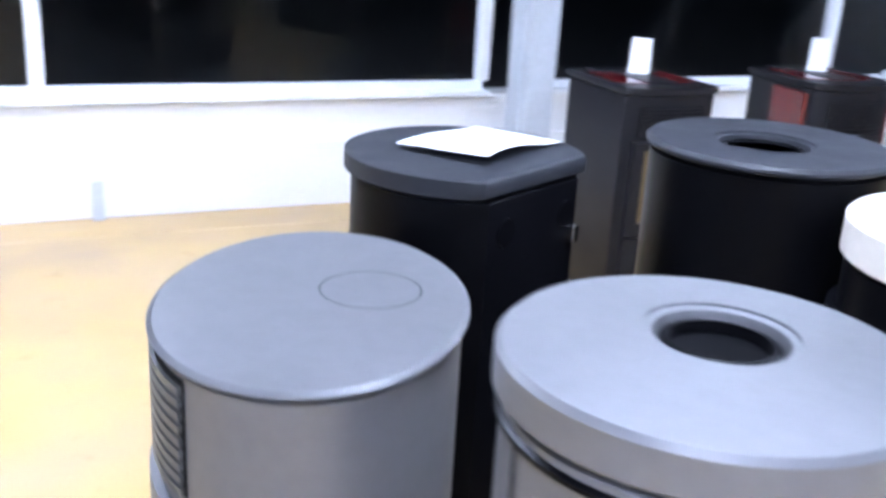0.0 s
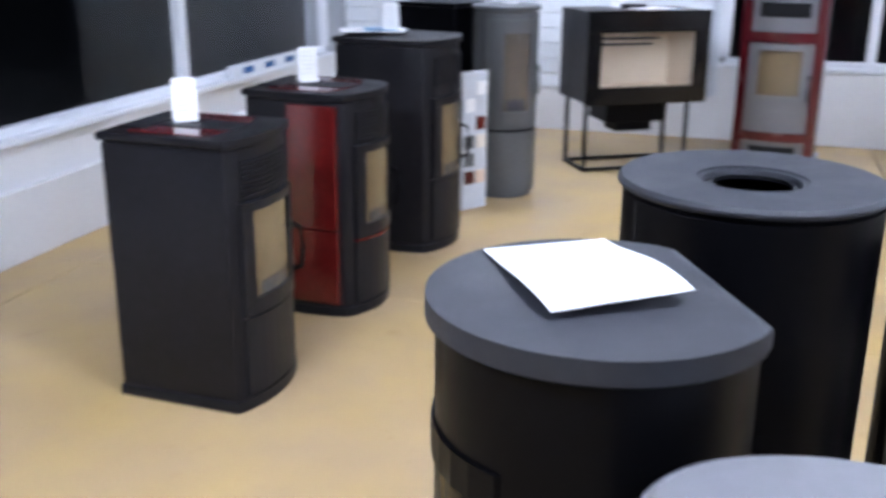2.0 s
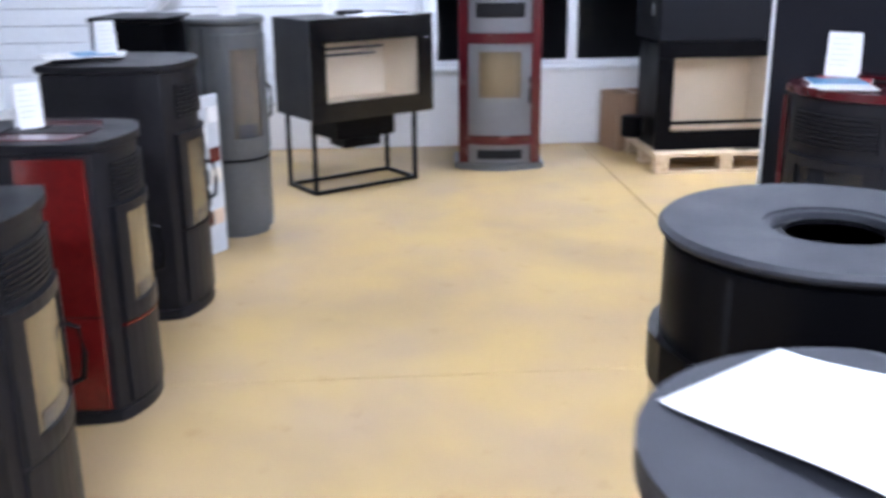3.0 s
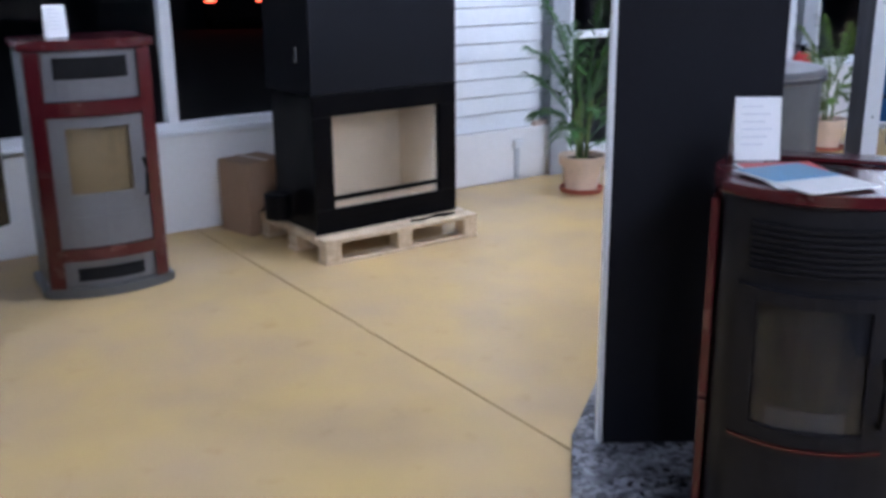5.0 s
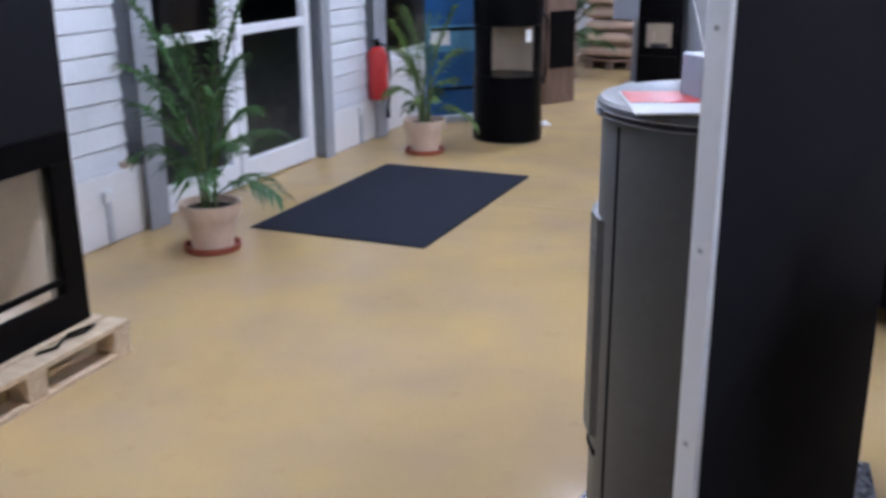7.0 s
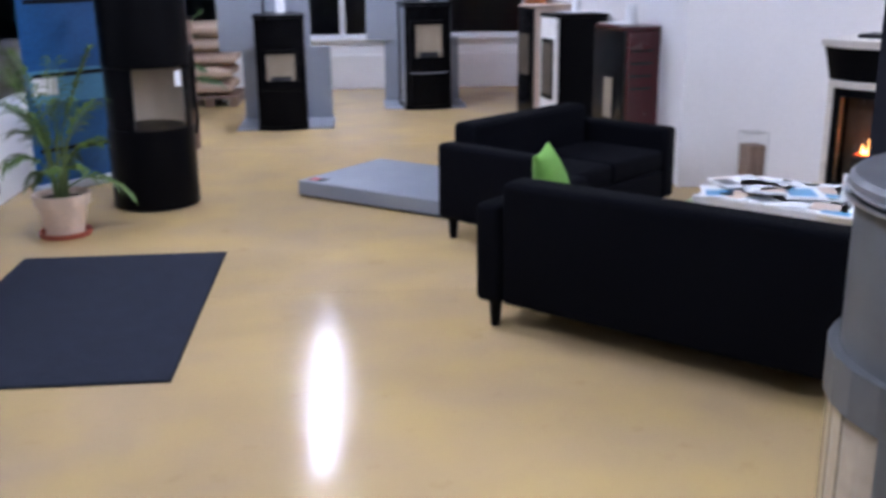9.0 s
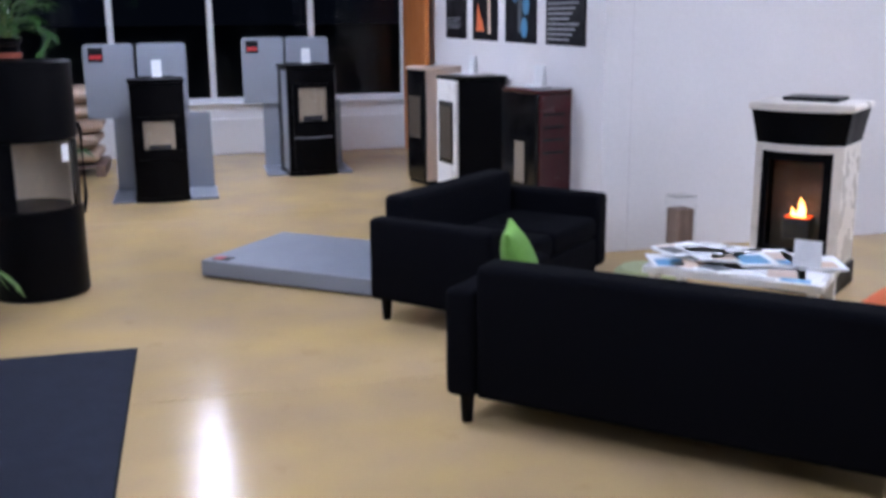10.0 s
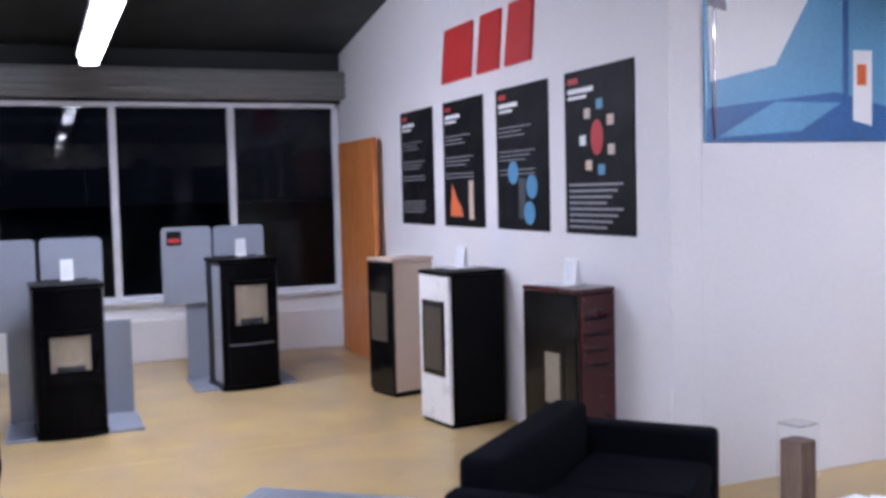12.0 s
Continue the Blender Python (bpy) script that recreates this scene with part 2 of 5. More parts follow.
def prism(outline, z0, z1, bevel=0.0, seg=2, bm=None, top=None):
    """An upright body over a plan outline (counter-clockwise); top: another outline for its upper end."""
    own = bmesh.new()
    lo = [own.verts.new((x, y, z0)) for x, y in outline]
    hi = [own.verts.new((x, y, z1)) for x, y in (top or outline)]
    n = len(lo)
    own.faces.new(lo[::-1])
    own.faces.new(hi)
    for i in range(n):
        own.faces.new((lo[i], lo[(i + 1) % n], hi[(i + 1) % n], hi[i]))
    if bevel:
        rim = [e for e in own.edges if abs(e.verts[0].co.z - e.verts[1].co.z) < 1e-6]
        bmesh.ops.bevel(own, geom=rim, offset=bevel, segments=seg, profile=0.5, affect="EDGES")
    return merge(bm, own)


def ring(r, n=48, cx=0.0, cy=0.0, ry=None):
    ry = r if ry is None else ry
    return [(cx + r * math.cos(2 * math.pi * i / n), cy + ry * math.sin(2 * math.pi * i / n)) for i in range(n)]


def bowed(w, d, bulge, n=14, side=0.0, grow=0.0):
    """Plan of a stove with a bowed front at -y, flat back at +y, sides bowed by side."""
    w, d = w + 2 * grow, d + 2 * grow
    pts = []
    for i in range(n + 1):
        s = -1 + 2 * i / n
        pts.append((s * w / 2, -d / 2 - bulge * (1 - s * s)))
    if side:
        for i in range(1, 7):
            s = i / 7
            pts.append((w / 2 + side * 4 * s * (1 - s), -d / 2 + d * s))
    pts.append((w / 2, d / 2))
    pts.append((-w / 2, d / 2))
    if side:
        for i in range(1, 7):
            s = i / 7
            pts.append((-w / 2 - side * 4 * s * (1 - s), d / 2 - d * s))
    return pts


def lathe(profile, n=40, bm=None, cx=0.0, cy=0.0, sx=1.0, sy=1.0):
    """A turned body from (radius, height) pairs, closed at both ends."""
    own = bmesh.new()
    rows = []
    for r, z in profile:
        rows.append([own.verts.new((cx + sx * r * math.cos(2 * math.pi * i / n), cy + sy * r * math.sin(2 * math.pi * i / n), z)) for i in range(n)])
    for a, b in zip(rows, rows[1:]):
        for i in range(n):
            own.faces.new((a[i], a[(i + 1) % n], b[(i + 1) % n], b[i]))
    own.faces.new(rows[0][::-1])
    own.faces.new(rows[-1])
    return merge(bm, own)


def skin(front, x0, x1, z0, z1, off, t, n=8, bm=None):
    """A plate that follows a curved front y = front(x), its face off before it, t thick."""
    own = bmesh.new()
    cols = []
    for i in range(n + 1):
        x = x0 + (x1 - x0) * i / n
        y = front(x)
        cols.append([own.verts.new(c) for c in ((x, y - off, z0), (x, y - off, z1), (x, y - off + t, z1), (x, y - off + t, z0))])
    for a, b in zip(cols, cols[1:]):
        for k in range(4):
            own.faces.new((a[k], b[k], b[(k + 1) % 4], a[(k + 1) % 4]))
    own.faces.new(cols[0])
    own.faces.new(cols[-1][::-1])
    return merge(bm, own)


def tube(points, r, n=8, bm=None):
    own = bmesh.new()
    rows = []
    for k, p in enumerate(points):
        p = Vector(p)
        a = Vector(points[max(0, k - 1)])
        b = Vector(points[min(len(points) - 1, k + 1)])
        d = (b - a).normalized()
        u = d.cross(Vector((0, 0, 1)))
        if u.length < 1e-3:
            u = Vector((1, 0, 0))
        u.normalize()
        w = d.cross(u)
        rr = r[k] if isinstance(r, (list, tuple)) else r
        rows.append([own.verts.new(p + rr * (u * math.cos(2 * math.pi * i / n) + w * math.sin(2 * math.pi * i / n))) for i in range(n)])
    for a, b in zip(rows, rows[1:]):
        for i in range(n):
            own.faces.new((a[i], a[(i + 1) % n], b[(i + 1) % n], b[i]))
    own.faces.new(rows[0][::-1])
    own.faces.new(rows[-1])
    return merge(bm, own)


def setting(ob, label, category):
    return tagged(ob, label, category, kind="structure")


# ---- the setting ----
XW, XE, YS, YN, XD, YE = 0.0, 17.0, -0.80, 15.9, 4.68, 9.77

floor_base = setting(finish("floor", box(XW - 0.3, XE + 0.3, YS - 0.3, YN + 0.3, -0.25, -0.012), JOINT), "ochre sealed concrete floor with saw-cut joints", "floor")


def wall_block(name, x0, x1, y0, y1, z0, z1, material, label, bevel=0.004):
    return setting(finish(name, box(x0, x1, y0, y1, z0, z1, bevel), material), label, "wall")


# wall with the long windows behind the stoves
SILL = 0.63
wall_a = wall_block("wall_south", XW - 0.25, XE, YS - 0.22, YS, 0, SILL - 0.03, WALLPAINT, "low white wall under a row of windows")
part("plinth", box(XW + 0.02, 5.0, YS + 0.002, YS + 0.05, 0, 0.37, 0.006), WALLPAINT, wall_a)
part("plinth", box(5.25, XE, YS + 0.002, YS + 0.05, 0, 0.37, 0.006), WALLPAINT, wall_a)
part("upper_wall", box(XW - 0.25, XE, YS - 0.22, YS, 2.55, 3.3), WALLPAINT, wall_a)

# wall with the entrance
wall_b = wall_block("wall_west", XW - 0.22, XW, YS, 2.46, 0, 0.36, WALLPAINT, "white wall with lap siding, windows and a glazed entrance")
part("low_wall", box(XW - 0.22, XW + 0.002, 2.46, 5.3, 0, 0.60, 0.004), WALLPAINT, wall_b)
part("low_wall", box(XW - 0.22, XW + 0.06, 5.3, 6.46, 0, 0.38, 0.006), WALLPAINT, wall_b)
part("low_wall", box(XW - 0.22, XW + 0.06, 8.64, 9.62, 0, 0.32, 0.006), WALLPAINT, wall_b)
part("low_wall", box(XW - 0.22, XW + 0.03, 9.62, YN, 0, 0.58, 0.006), WALLPAINT, wall_b)
part("upper_wall", box(XW - 0.22, XW, YS, YN, 2.55, 3.3), WALLPAINT, wall_b)


def siding(y0, y1, z0, z1):
    h, z = 0.125, z0
    while z < z1 - 0.01:
        bm = bmesh.new()
        a = [bm.verts.new(c) for c in ((XW - 0.2, y0, z), (XW + 0.022, y0, z), (XW + 0.006, y0, z + h - 0.012), (XW - 0.004, y0, z + h), (XW - 0.2, y0, z + h))]
        b = [bm.verts.new((v.co.x, y1, v.co.z)) for v in a]
        bm.faces.new(a)
        bm.faces.new(b[::-1])
        for i in range(5):
            bm.faces.new((a[i], b[i], b[(i + 1) % 5], a[(i + 1) % 5]))
        part("siding_board", bm, SIDING, wall_b)
        z += h


siding(YS, 2.46, 0.365, 2.55)
siding(5.3, 6.4, 0.385, 2.55)
siding(8.64, 9.34, 0.325, 2.55)

# far wall with tall windows
wall_c = wall_block("wall_north", XW - 0.2, XD + 0.2, YN, YN + 0.22, 0, 0.6, WALLPAINT, "low white wall under tall windows")
part("ledge", box(XW + 0.06, XD, YN - 0.06, YN - 0.002, 0, 0.42, 0.006), WALLPAINT, wall_c)
part("upper_wall", box(XW - 0.2, XD + 0.2, YN, YN + 0.22, 2.65, 3.4), DECK, wall_c)
beam = setting(finish("trim_beam", box(XW, XD, YN - 0.2, YN - 0.002, 2.68, 2.98, 0.02), BEAM), "ribbed grey metal beam over the windows", "beam")
for k in range(4):
    part("rib", tube([(XW, YN - 0.21, 2.72 + 0.07 * k), (XD, YN - 0.21, 2.72 + 0.07 * k)], 0.016), BEAM, beam)

wall_d = wall_block("wall_east", XD, XD + 0.2, YE, YN + 0.2, 0, 4.8, PLASTER, "smooth white plaster wall with posters")
wall_e = wall_block("wall_return", XD + 0.2, XE, YE, YE + 0.2, 0, 4.8, PLASTER, "smooth white plaster wall with a picture")
# Unseen wall, added to close the room; set far off to dim window reflections.
wall_f = wall_block("added_east_wall", XE, XE + 0.2, YS - 0.2, YE + 0.2, 0, 4.8, PLASTER, "plain white wall added out of view to close the showroom")

bm = bmesh.new()
for x0, x1 in ((XW - 0.4, XE + 0.4),):
    prof = [(YS - 0.4, 3.05), (7.6, 4.6), (YN + 0.4, 3.12), (YN + 0.4, 3.25), (7.6, 4.75), (YS - 0.4, 3.2)]
    a = [bm.verts.new((x0, y, z)) for y, z in prof]
    b = [bm.verts.new((x1, y, z)) for y, z in prof]
    bm.faces.new(a)
    bm.faces.new(b[::-1])
    for i in range(6):
        bm.faces.new((a[i], b[i], b[(i + 1) % 6], a[(i + 1) % 6]))
setting(finish("ceiling", bm, DECK), "dark sloping metal roof deck", "ceiling")
for k, (y, z) in enumerate(((2.5, 3.42), (5.0, 3.88), (10.2, 3.9), (12.9, 3.44))):
    setting(finish("trim_purlin", box(XW, XE if y < YE else XD, y - 0.05, y + 0.05, z - 0.02, z + 0.14, 0.006), STEEL), "grey steel roof purlin", "purlin")


def window_row(name, axis, at, edges, z0, z1, depth, label, sill=0.07, inward=1):
    """Framed panes between the edges along one wall."""
    def b(u0, u1, w0, w1, za, zb, bev=0.004):
        if axis == "x":
            return box(u0, u1, min(at + w0, at + w1), max(at + w0, at + w1), za, zb, bev)
        return box(min(at + w0, at + w1), max(at + w0, at + w1), u0, u1, za, zb, bev)
    u0, u1 = edges[0], edges[-1]
    f = 0.05
    w = setting(finish(name, b(u0, u1, -0.06 * inward, 0.0, z0, z0 + f), PVC), label, "window")
    part("window_frame", b(u0, u1, -0.06 * inward, 0.0, z1 - f, z1), PVC, w)
    for e in edges:
        part("mullion", b(e - 0.035, e + 0.035, -0.065 * inward, 0.006 * inward, z0 + f, z1 - f), PVC, w)
    for a, c in zip(edges, edges[1:]):
        p = part("pane", b(a + 0.03, c - 0.03, -0.036 * inward, -0.03 * inward, z0 + 0.03, z1 - 0.03, 0), PANE, w)
        p.visible_shadow = False
    part("window_sill", b(u0 - 0.02, u1 + 0.02, -0.12 * inward, sill * inward, z0 - 0.03, z0 + 0.003, 0.006), PVC, w)
    return w


window_row("window_1", "x", YS, (0.45, 2.71, 4.97), SILL, 2.55, 0.1, "wide window with white frames, night outside")
window_row("window_2", "x", YS, (5.34, 7.78, 10.2, 12.6), SILL, 2.55, 0.1, "wide window with white frames, night outside")
window_row("window_3", "y", XW, (2.50, 3.60, 4.64, 5.27), 0.62, 2.55, 0.1, "window with white frames, night outside", 0.03)
window_row("window_4", "y", XW, (9.66, 11.1, 12.6, 14.1, 15.6), 0.60, 2.55, 0.1, "window with white frames, night outside", 0.03)
window_row("window_5", "x", YN, (0.05, 1.16, 2.29, 3.48, 4.62), 0.62, 2.65, 0.1, "tall windows with white frames, night outside", 0.07, -1)

# corner between the window row and the siding
setting(finish("trim_corner", box(XW + 0.02, 0.44, YS - 0.2, YS - 0.002, SILL - 0.03, 2.55, 0.004), STEEL), "grey steel corner post", "post")


def steel_column(name, x, y, along, w=0.2, d=0.22, h=3.3, material=STEEL):
    """H-section: two flanges and a web."""
    bm = bmesh.new()
    if along == "x":
        box(x - w / 2, x + w / 2, y, y + 0.014, 0, h, bm=bm)
        box(x - w / 2, x + w / 2, y - d, y - d + 0.014, 0, h, bm=bm)
        box(x - 0.006, x + 0.006, y - d, y, 0, h, bm=bm)
    else:
        box(x, x + 0.014, y - w / 2, y + w / 2, 0, h, bm=bm)
        box(x - d, x - d + 0.014, y - w / 2, y + w / 2, 0, h, bm=bm)
        box(x - d, x, y - 0.006, y + 0.006, 0, h, bm=bm)
    return setting(finish(name, bm, material), "painted steel H column", "column")


steel_column("column_1", 5.125, -0.50, "x", 0.17, 0.24, 3.3, STEEL_LIGHT)
steel_column("column_2", 0.09, 6.52, "y", 0.17, 0.2)
steel_column("column_3", 0.07, 8.57, "y", 0.12, 0.2)
steel_column("column_4", 0.07, 9.46, "y", 0.2, 0.2)
bm = tube([(0.04, 2.40, 0.36), (0.04, 2.40, 3.2)], 0.022)
setting(finish("trim_conduit", bm, STEEL_LIGHT), "grey vertical conduit on siding", "pipe")
bm = bmesh.new()
tube([(0.16, -0.3, 0.45), (0.16, 1.3, 1.9)], 0.035, bm=bm)
setting(finish("trim_brace", bm, STEEL_LIGHT), "diagonal steel brace against siding", "brace")

# entrance: two glazed leaves
door = setting(finish("door_1", box(XW - 0.05, XW + 0.01, 6.62, 8.50, 2.15, 2.25, 0.004), PVC), "white double glazed entrance door, closed", "door")
for y0, y1 in ((6.64, 7.50), (7.52, 8.48)):
    leaf = part("door_leaf", box(XW - 0.05, XW + 0.0, y0, y1, 0.01, 0.17, 0.005), PVC, door)
    part("stile", box(XW - 0.05, XW, y0, y0 + 0.085, 0.17, 2.13, 0.005), PVC, leaf)
    part("stile", box(XW - 0.05, XW, y1 - 0.085, y1, 0.17, 2.13, 0.005), PVC, leaf)
    part("rail", box(XW - 0.05, XW, y0 + 0.085, y1 - 0.085, 0.99, 1.05, 0.005), PVC, leaf)
    part("rail", box(XW - 0.05, XW, y0 + 0.085, y1 - 0.085, 2.05, 2.13, 0.005), PVC, leaf)
    for za, zb in ((0.17, 0.99), (1.05, 2.05)):
        p = part("pane", box(XW - 0.03, XW - 0.024, y0 + 0.08, y1 - 0.08, za, zb), PANE, leaf)
        p.visible_shadow = False
part("door_handle", tube([(XW + 0.005, 7.46, 0.98), (XW + 0.05, 7.46, 0.98), (XW + 0.05, 7.46, 1.16), (XW + 0.005, 7.46, 1.16)], 0.011), CHROME, door)
part("upper_panel", box(XW - 0.05, XW, 6.62, 8.50, 2.25, 2.55, 0.004), PVC, door)
setting(finish("door_2", box(4.56, 4.61, 14.45, 15.62, 0.01, 2.2, 0.006), OAK), "orange wooden door panel standing against the wall", "door")

ground = setting(finish("ground", box(-400, 400, -400, 400, -0.5, -0.3), ASPHALT), "dark asphalt yard at night", "ground")


# ---- lamps: rows of hanging fluorescent battens, plus unseen fill battens ----
def roof(y):
    return 4.6 - (1.48 / 8.5) * abs(y - 7.6)


def batten(x, y, z, length=1.6):
    e = thing("fluorescent_lamp", pose(x, y, z), "white hanging fluorescent batten, a lamp or an added fill light, switched on", "lamp", "ceiling lamps")
    part("housing", box(-0.10, 0.10, -length / 2, length / 2, 0.032, 0.08, 0.006), WHITE_ENAMEL, e)
    part("diffuser", box(-0.063, 0.063, -length / 2 + 0.03, length / 2 - 0.03, -0.02, 0.03, 0.012, 2), TUBE, e)
    for s in (-1, 1):
        part("end_cap", box(-0.075, 0.075, s * (length / 2 - 0.014) - 0.013, s * (length / 2 - 0.014) + 0.013, -0.026, 0.03, 0.004), WHITE_ENAMEL, e)
        part("cable", tube([(0, s * length * 0.35, 0.08), (0, s * length * 0.35, roof(y + s * length * 0.35) - z + 0.02)], 0.003, 6), STEEL, e)
    return e


for y in (13.3, 11.9, 8.0, 4.6):
    batten(2.01, y, 2.8)
batten(2.01, 1.2, 2.8, 0.8)
# All but (6.3, 7.6) are unseen fill battens, added to brighten the east.
for x, y in ((6.3, 7.6), (8.2, 5.4), (8.2, 1.0), (12.5, 3.0)):
    batten(x, y, 2.8)
# Unseen fill batten, added to light the round stoves' lids and the floor.
batten(6.5, 3.1, 2.8, 1.2)


# ---- stoves ----
BLACK_MATT = mat("matt_black_sheet", (0.006, 0.0065, 0.009), 0.6, var=0.1, scale=3, spec=0.1)

def price_card(x, y, z, yaw, w=0.1, h=0.15, lean=12, label="white printed price card standing on a stove"):
    """A folded card with rows of unreadable print."""
    e = thing("price_card", pose(x, y, z, 0, 0, yaw), label, "card", "price cards")
    bm = bmesh.new()
    s = math.tan(radians(lean))
    for side in (-1, 1):
        p = [(-w / 2, side * 0.002, h), (w / 2, side * 0.002, h), (w / 2, side * (0.002 + s * h), 0), (-w / 2, side * (0.002 + s * h), 0)]
        q = [(a, b + side * 0.002, c) for a, b, c in p]
        v = [bm.verts.new(c) for c in p + q]
        for f in ((0, 1, 2, 3), (7, 6, 5, 4), (0, 4, 5, 1), (1, 5, 6, 2), (2, 6, 7, 3), (3, 7, 4, 0)):
            bm.faces.new([v[i] for i in f])
    part("sheet", bm, PAPER, e)
    for k in range(6):
        zz = h * (0.86 - 0.12 * k)
        y0 = -(0.0075 + s * (h - zz))
        part("print_bar", box(-w * 0.36, w * (0.1 + 0.05 * (k * 3 % 5)), y0, y0 + 0.003, zz - 0.0015, zz + 0.0015), FAINT, e)
    return e


def grille(front, x0, x1, z0, z1, n, parent, material=None):
    part("grille_back", skin(front, x0, x1, z0, z1, 0.003, 0.01), RUBBER, parent)
    for k in range(n):
        z = z0 + (z1 - z0) * (k + 0.5) / n
        part("slat", skin(front, x0 + 0.004, x1 - 0.004, z - 0.3 * (z1 - z0) / n, z + 0.22 * (z1 - z0) / n, 0.012, 0.012, 6), material or ANTHRACITE, parent)


def door_with_glass(front, x0, x1, z0, z1, wx0, wx1, wz0, wz1, frame_mat, parent, lining=None, handle=1):
    """A stove door: frame of four plates round a glass before a pale lining."""
    d = part("door", skin(front, x0, x1, z0, wz0, 0.02, 0.024), frame_mat, parent)
    part("door_frame", skin(front, x0, x1, wz1, z1, 0.02, 0.024), frame_mat, d)
    part("door_frame", skin(front, x0, wx0, wz0, wz1, 0.02, 0.024), frame_mat, d)
    part("door_frame", skin(front, wx1, x1, wz0, wz1, 0.02, 0.024), frame_mat, d)
    part("lining", skin(front, wx0, wx1, wz0, wz1, 0.004, 0.006), lining or AMBER_GLASS, d)
    part("pane", skin(front, wx0 - 0.004, wx1 + 0.004, wz0 - 0.004, wz1 + 0.004, 0.014, 0.004), STOVE_GLASS, d)
    bar = part("burn_pot", skin(front, wx0 + 0.15 * (wx1 - wx0), wx1 - 0.15 * (wx1 - wx0), wz0, wz0 + 0.16 * (wz1 - wz0), 0.008, 0.006), IRON, d)
    if handle:
        hx = x1 - 0.012 if handle > 0 else x0 + 0.012
        y = front(hx) - 0.02
        zc = (wz0 + wz1) / 2 - 0.05
        part("handle", tube([(hx, y, zc + 0.09), (hx, y - 0.035, zc + 0.075), (hx, y - 0.045, zc), (hx, y - 0.035, zc - 0.075), (hx, y, zc - 0.09)], 0.008), BLACK, d)
    return d


def pellet_stove(at, yaw, w, d, h, bulge, label, body=ANTHRACITE, side=None, top=ANTHRACITE, inlay=None, win=(0.42, 0.74), grl=(0.79, 0.92), frame=None, card=True, side_bow=0.0, group="pellet stoves in a row", card_yaw=0, handle=1, lining=None, side_panel=True):
    """A pellet stove with a bowed front: body, base, drawer, glass door, grille, lid, side panels."""
    e = thing("pellet_stove", pose(at[0], at[1], 0, 0, 0, yaw), label, "stove", group)
    front = lambda x: -d / 2 - bulge * (1 - (2 * x / w) ** 2)
    smooth(part("body", prism(bowed(w, d, bulge, side=side_bow), 0.03, h - 0.035, 0.004), body, e))
    smooth(part("base", prism(bowed(w, d, bulge, side=side_bow, grow=0.008), 0, 0.045, 0.006), ANTHRACITE if body is not BLACK else BLACK, e))
    lid = part("lid", prism(bowed(w, d, bulge, side=side_bow, grow=0.012), h - 0.03, h, 0.007), top, e)
    smooth(lid)
    if inlay:
        part("inlay", prism(bowed(w * 0.86, d * 0.6, bulge * 0.7), h + 0.001, h + 0.004), inlay, lid)
        part("inlay_bridge", prism(bowed(w * 0.34, d * 0.72, 0.02), h + 0.002, h + 0.007, 0.002), top, lid)
    part("tank_lid", box(-w * 0.36, w * 0.36, d * 0.22, d * 0.45, h + 0.001, h + 0.012, 0.005), top, lid)
    # A black oval on the closed lid gives the shade of a slot.
    part("lid_slot_shade", prism(ring(0.04, 20, 0.02, 0.0, 0.018), h + 0.004, h + 0.009), RUBBER, lid)
    gw = w * 0.36
    if grl:
        grille(front, -gw, gw, grl[0] * h, grl[1] * h, 8, e, body)
    door_with_glass(front, -w * 0.40, w * 0.40, 0.36 * h, (win[1] + 0.035) * h, -w * 0.29, w * 0.29, win[0] * h, win[1] * h, frame or body, e, lining, handle)
    part("drawer", skin(front, -w * 0.40, w * 0.40, 0.06 * h, 0.345 * h, 0.014, 0.018), frame or body, e)
    part("door_trim", skin(front, -w * 0.40, w * 0.40, 0.346 * h, 0.354 * h, 0.02, 0.022), side or frame or body, e)
    if side and side_panel:
        for s in (-1, 1):
            bm = box(s * (w / 2 + side_bow * 0.8) - 0.008, s * (w / 2 + side_bow * 0.8) + 0.014, -d * 0.46, d * 0.04, 0.06 * h, 0.40 * h, 0.004)
            box(s * (w / 2 + side_bow * 0.8) - 0.008, s * (w / 2 + side_bow * 0.8) + 0.014, -d * 0.46, d * 0.04, 0.405 * h, 0.95 * h, 0.004, bm=bm)
            part("side_panel", bm, side, e)
    if card:
        c, s = math.cos(radians(yaw)), math.sin(radians(yaw))
        lx, ly = 0.02, 0.05
        price_card(at[0] + c * lx - s * ly, at[1] + s * lx + c * ly, h + 0.009, yaw + card_yaw, 0.085, 0.15, 9)
    return e


# row below the long windows
pellet_stove((5.405, 0.875), 178, 0.43, 0.47, 0.98, 0.05, "anthracite pellet stove with a wine-red inlaid lid", inlay=RED_CERAMIC, card_yaw=-47)
pellet_stove((4.42, 0.895), 176, 0.42, 0.46, 0.985, 0.07, "anthracite pellet stove with glossy red ceramic sides", side=RED_CERAMIC, inlay=RED_CERAMIC, side_bow=0.03, card_yaw=-47)
pellet_stove((3.42, 0.92), 174, 0.46, 0.50, 1.11, 0.07, "tall anthracite pellet stove with a curved front", side_bow=0.03, win=(0.36, 0.70), card_yaw=-47)


def leaflets(x, y, z, yaw, label, n=2, colors=(PAPER, RED)):
    for k in range(n):
        e = tagged(finish("brochure", box(-0.105, 0.105, -0.15, 0.15, 0, 0.004, 0.001), PAPER), label, "brochure", "brochures")
        e.matrix_world = pose(x + 0.05 * k, y - 0.03 * k, z + 0.005 * k, 0, 0, yaw + 17 * k)
        part("cover_print", box(-0.1, 0.1, -0.02, 0.14, 0.0045, 0.006), colors[k % len(colors)], e)


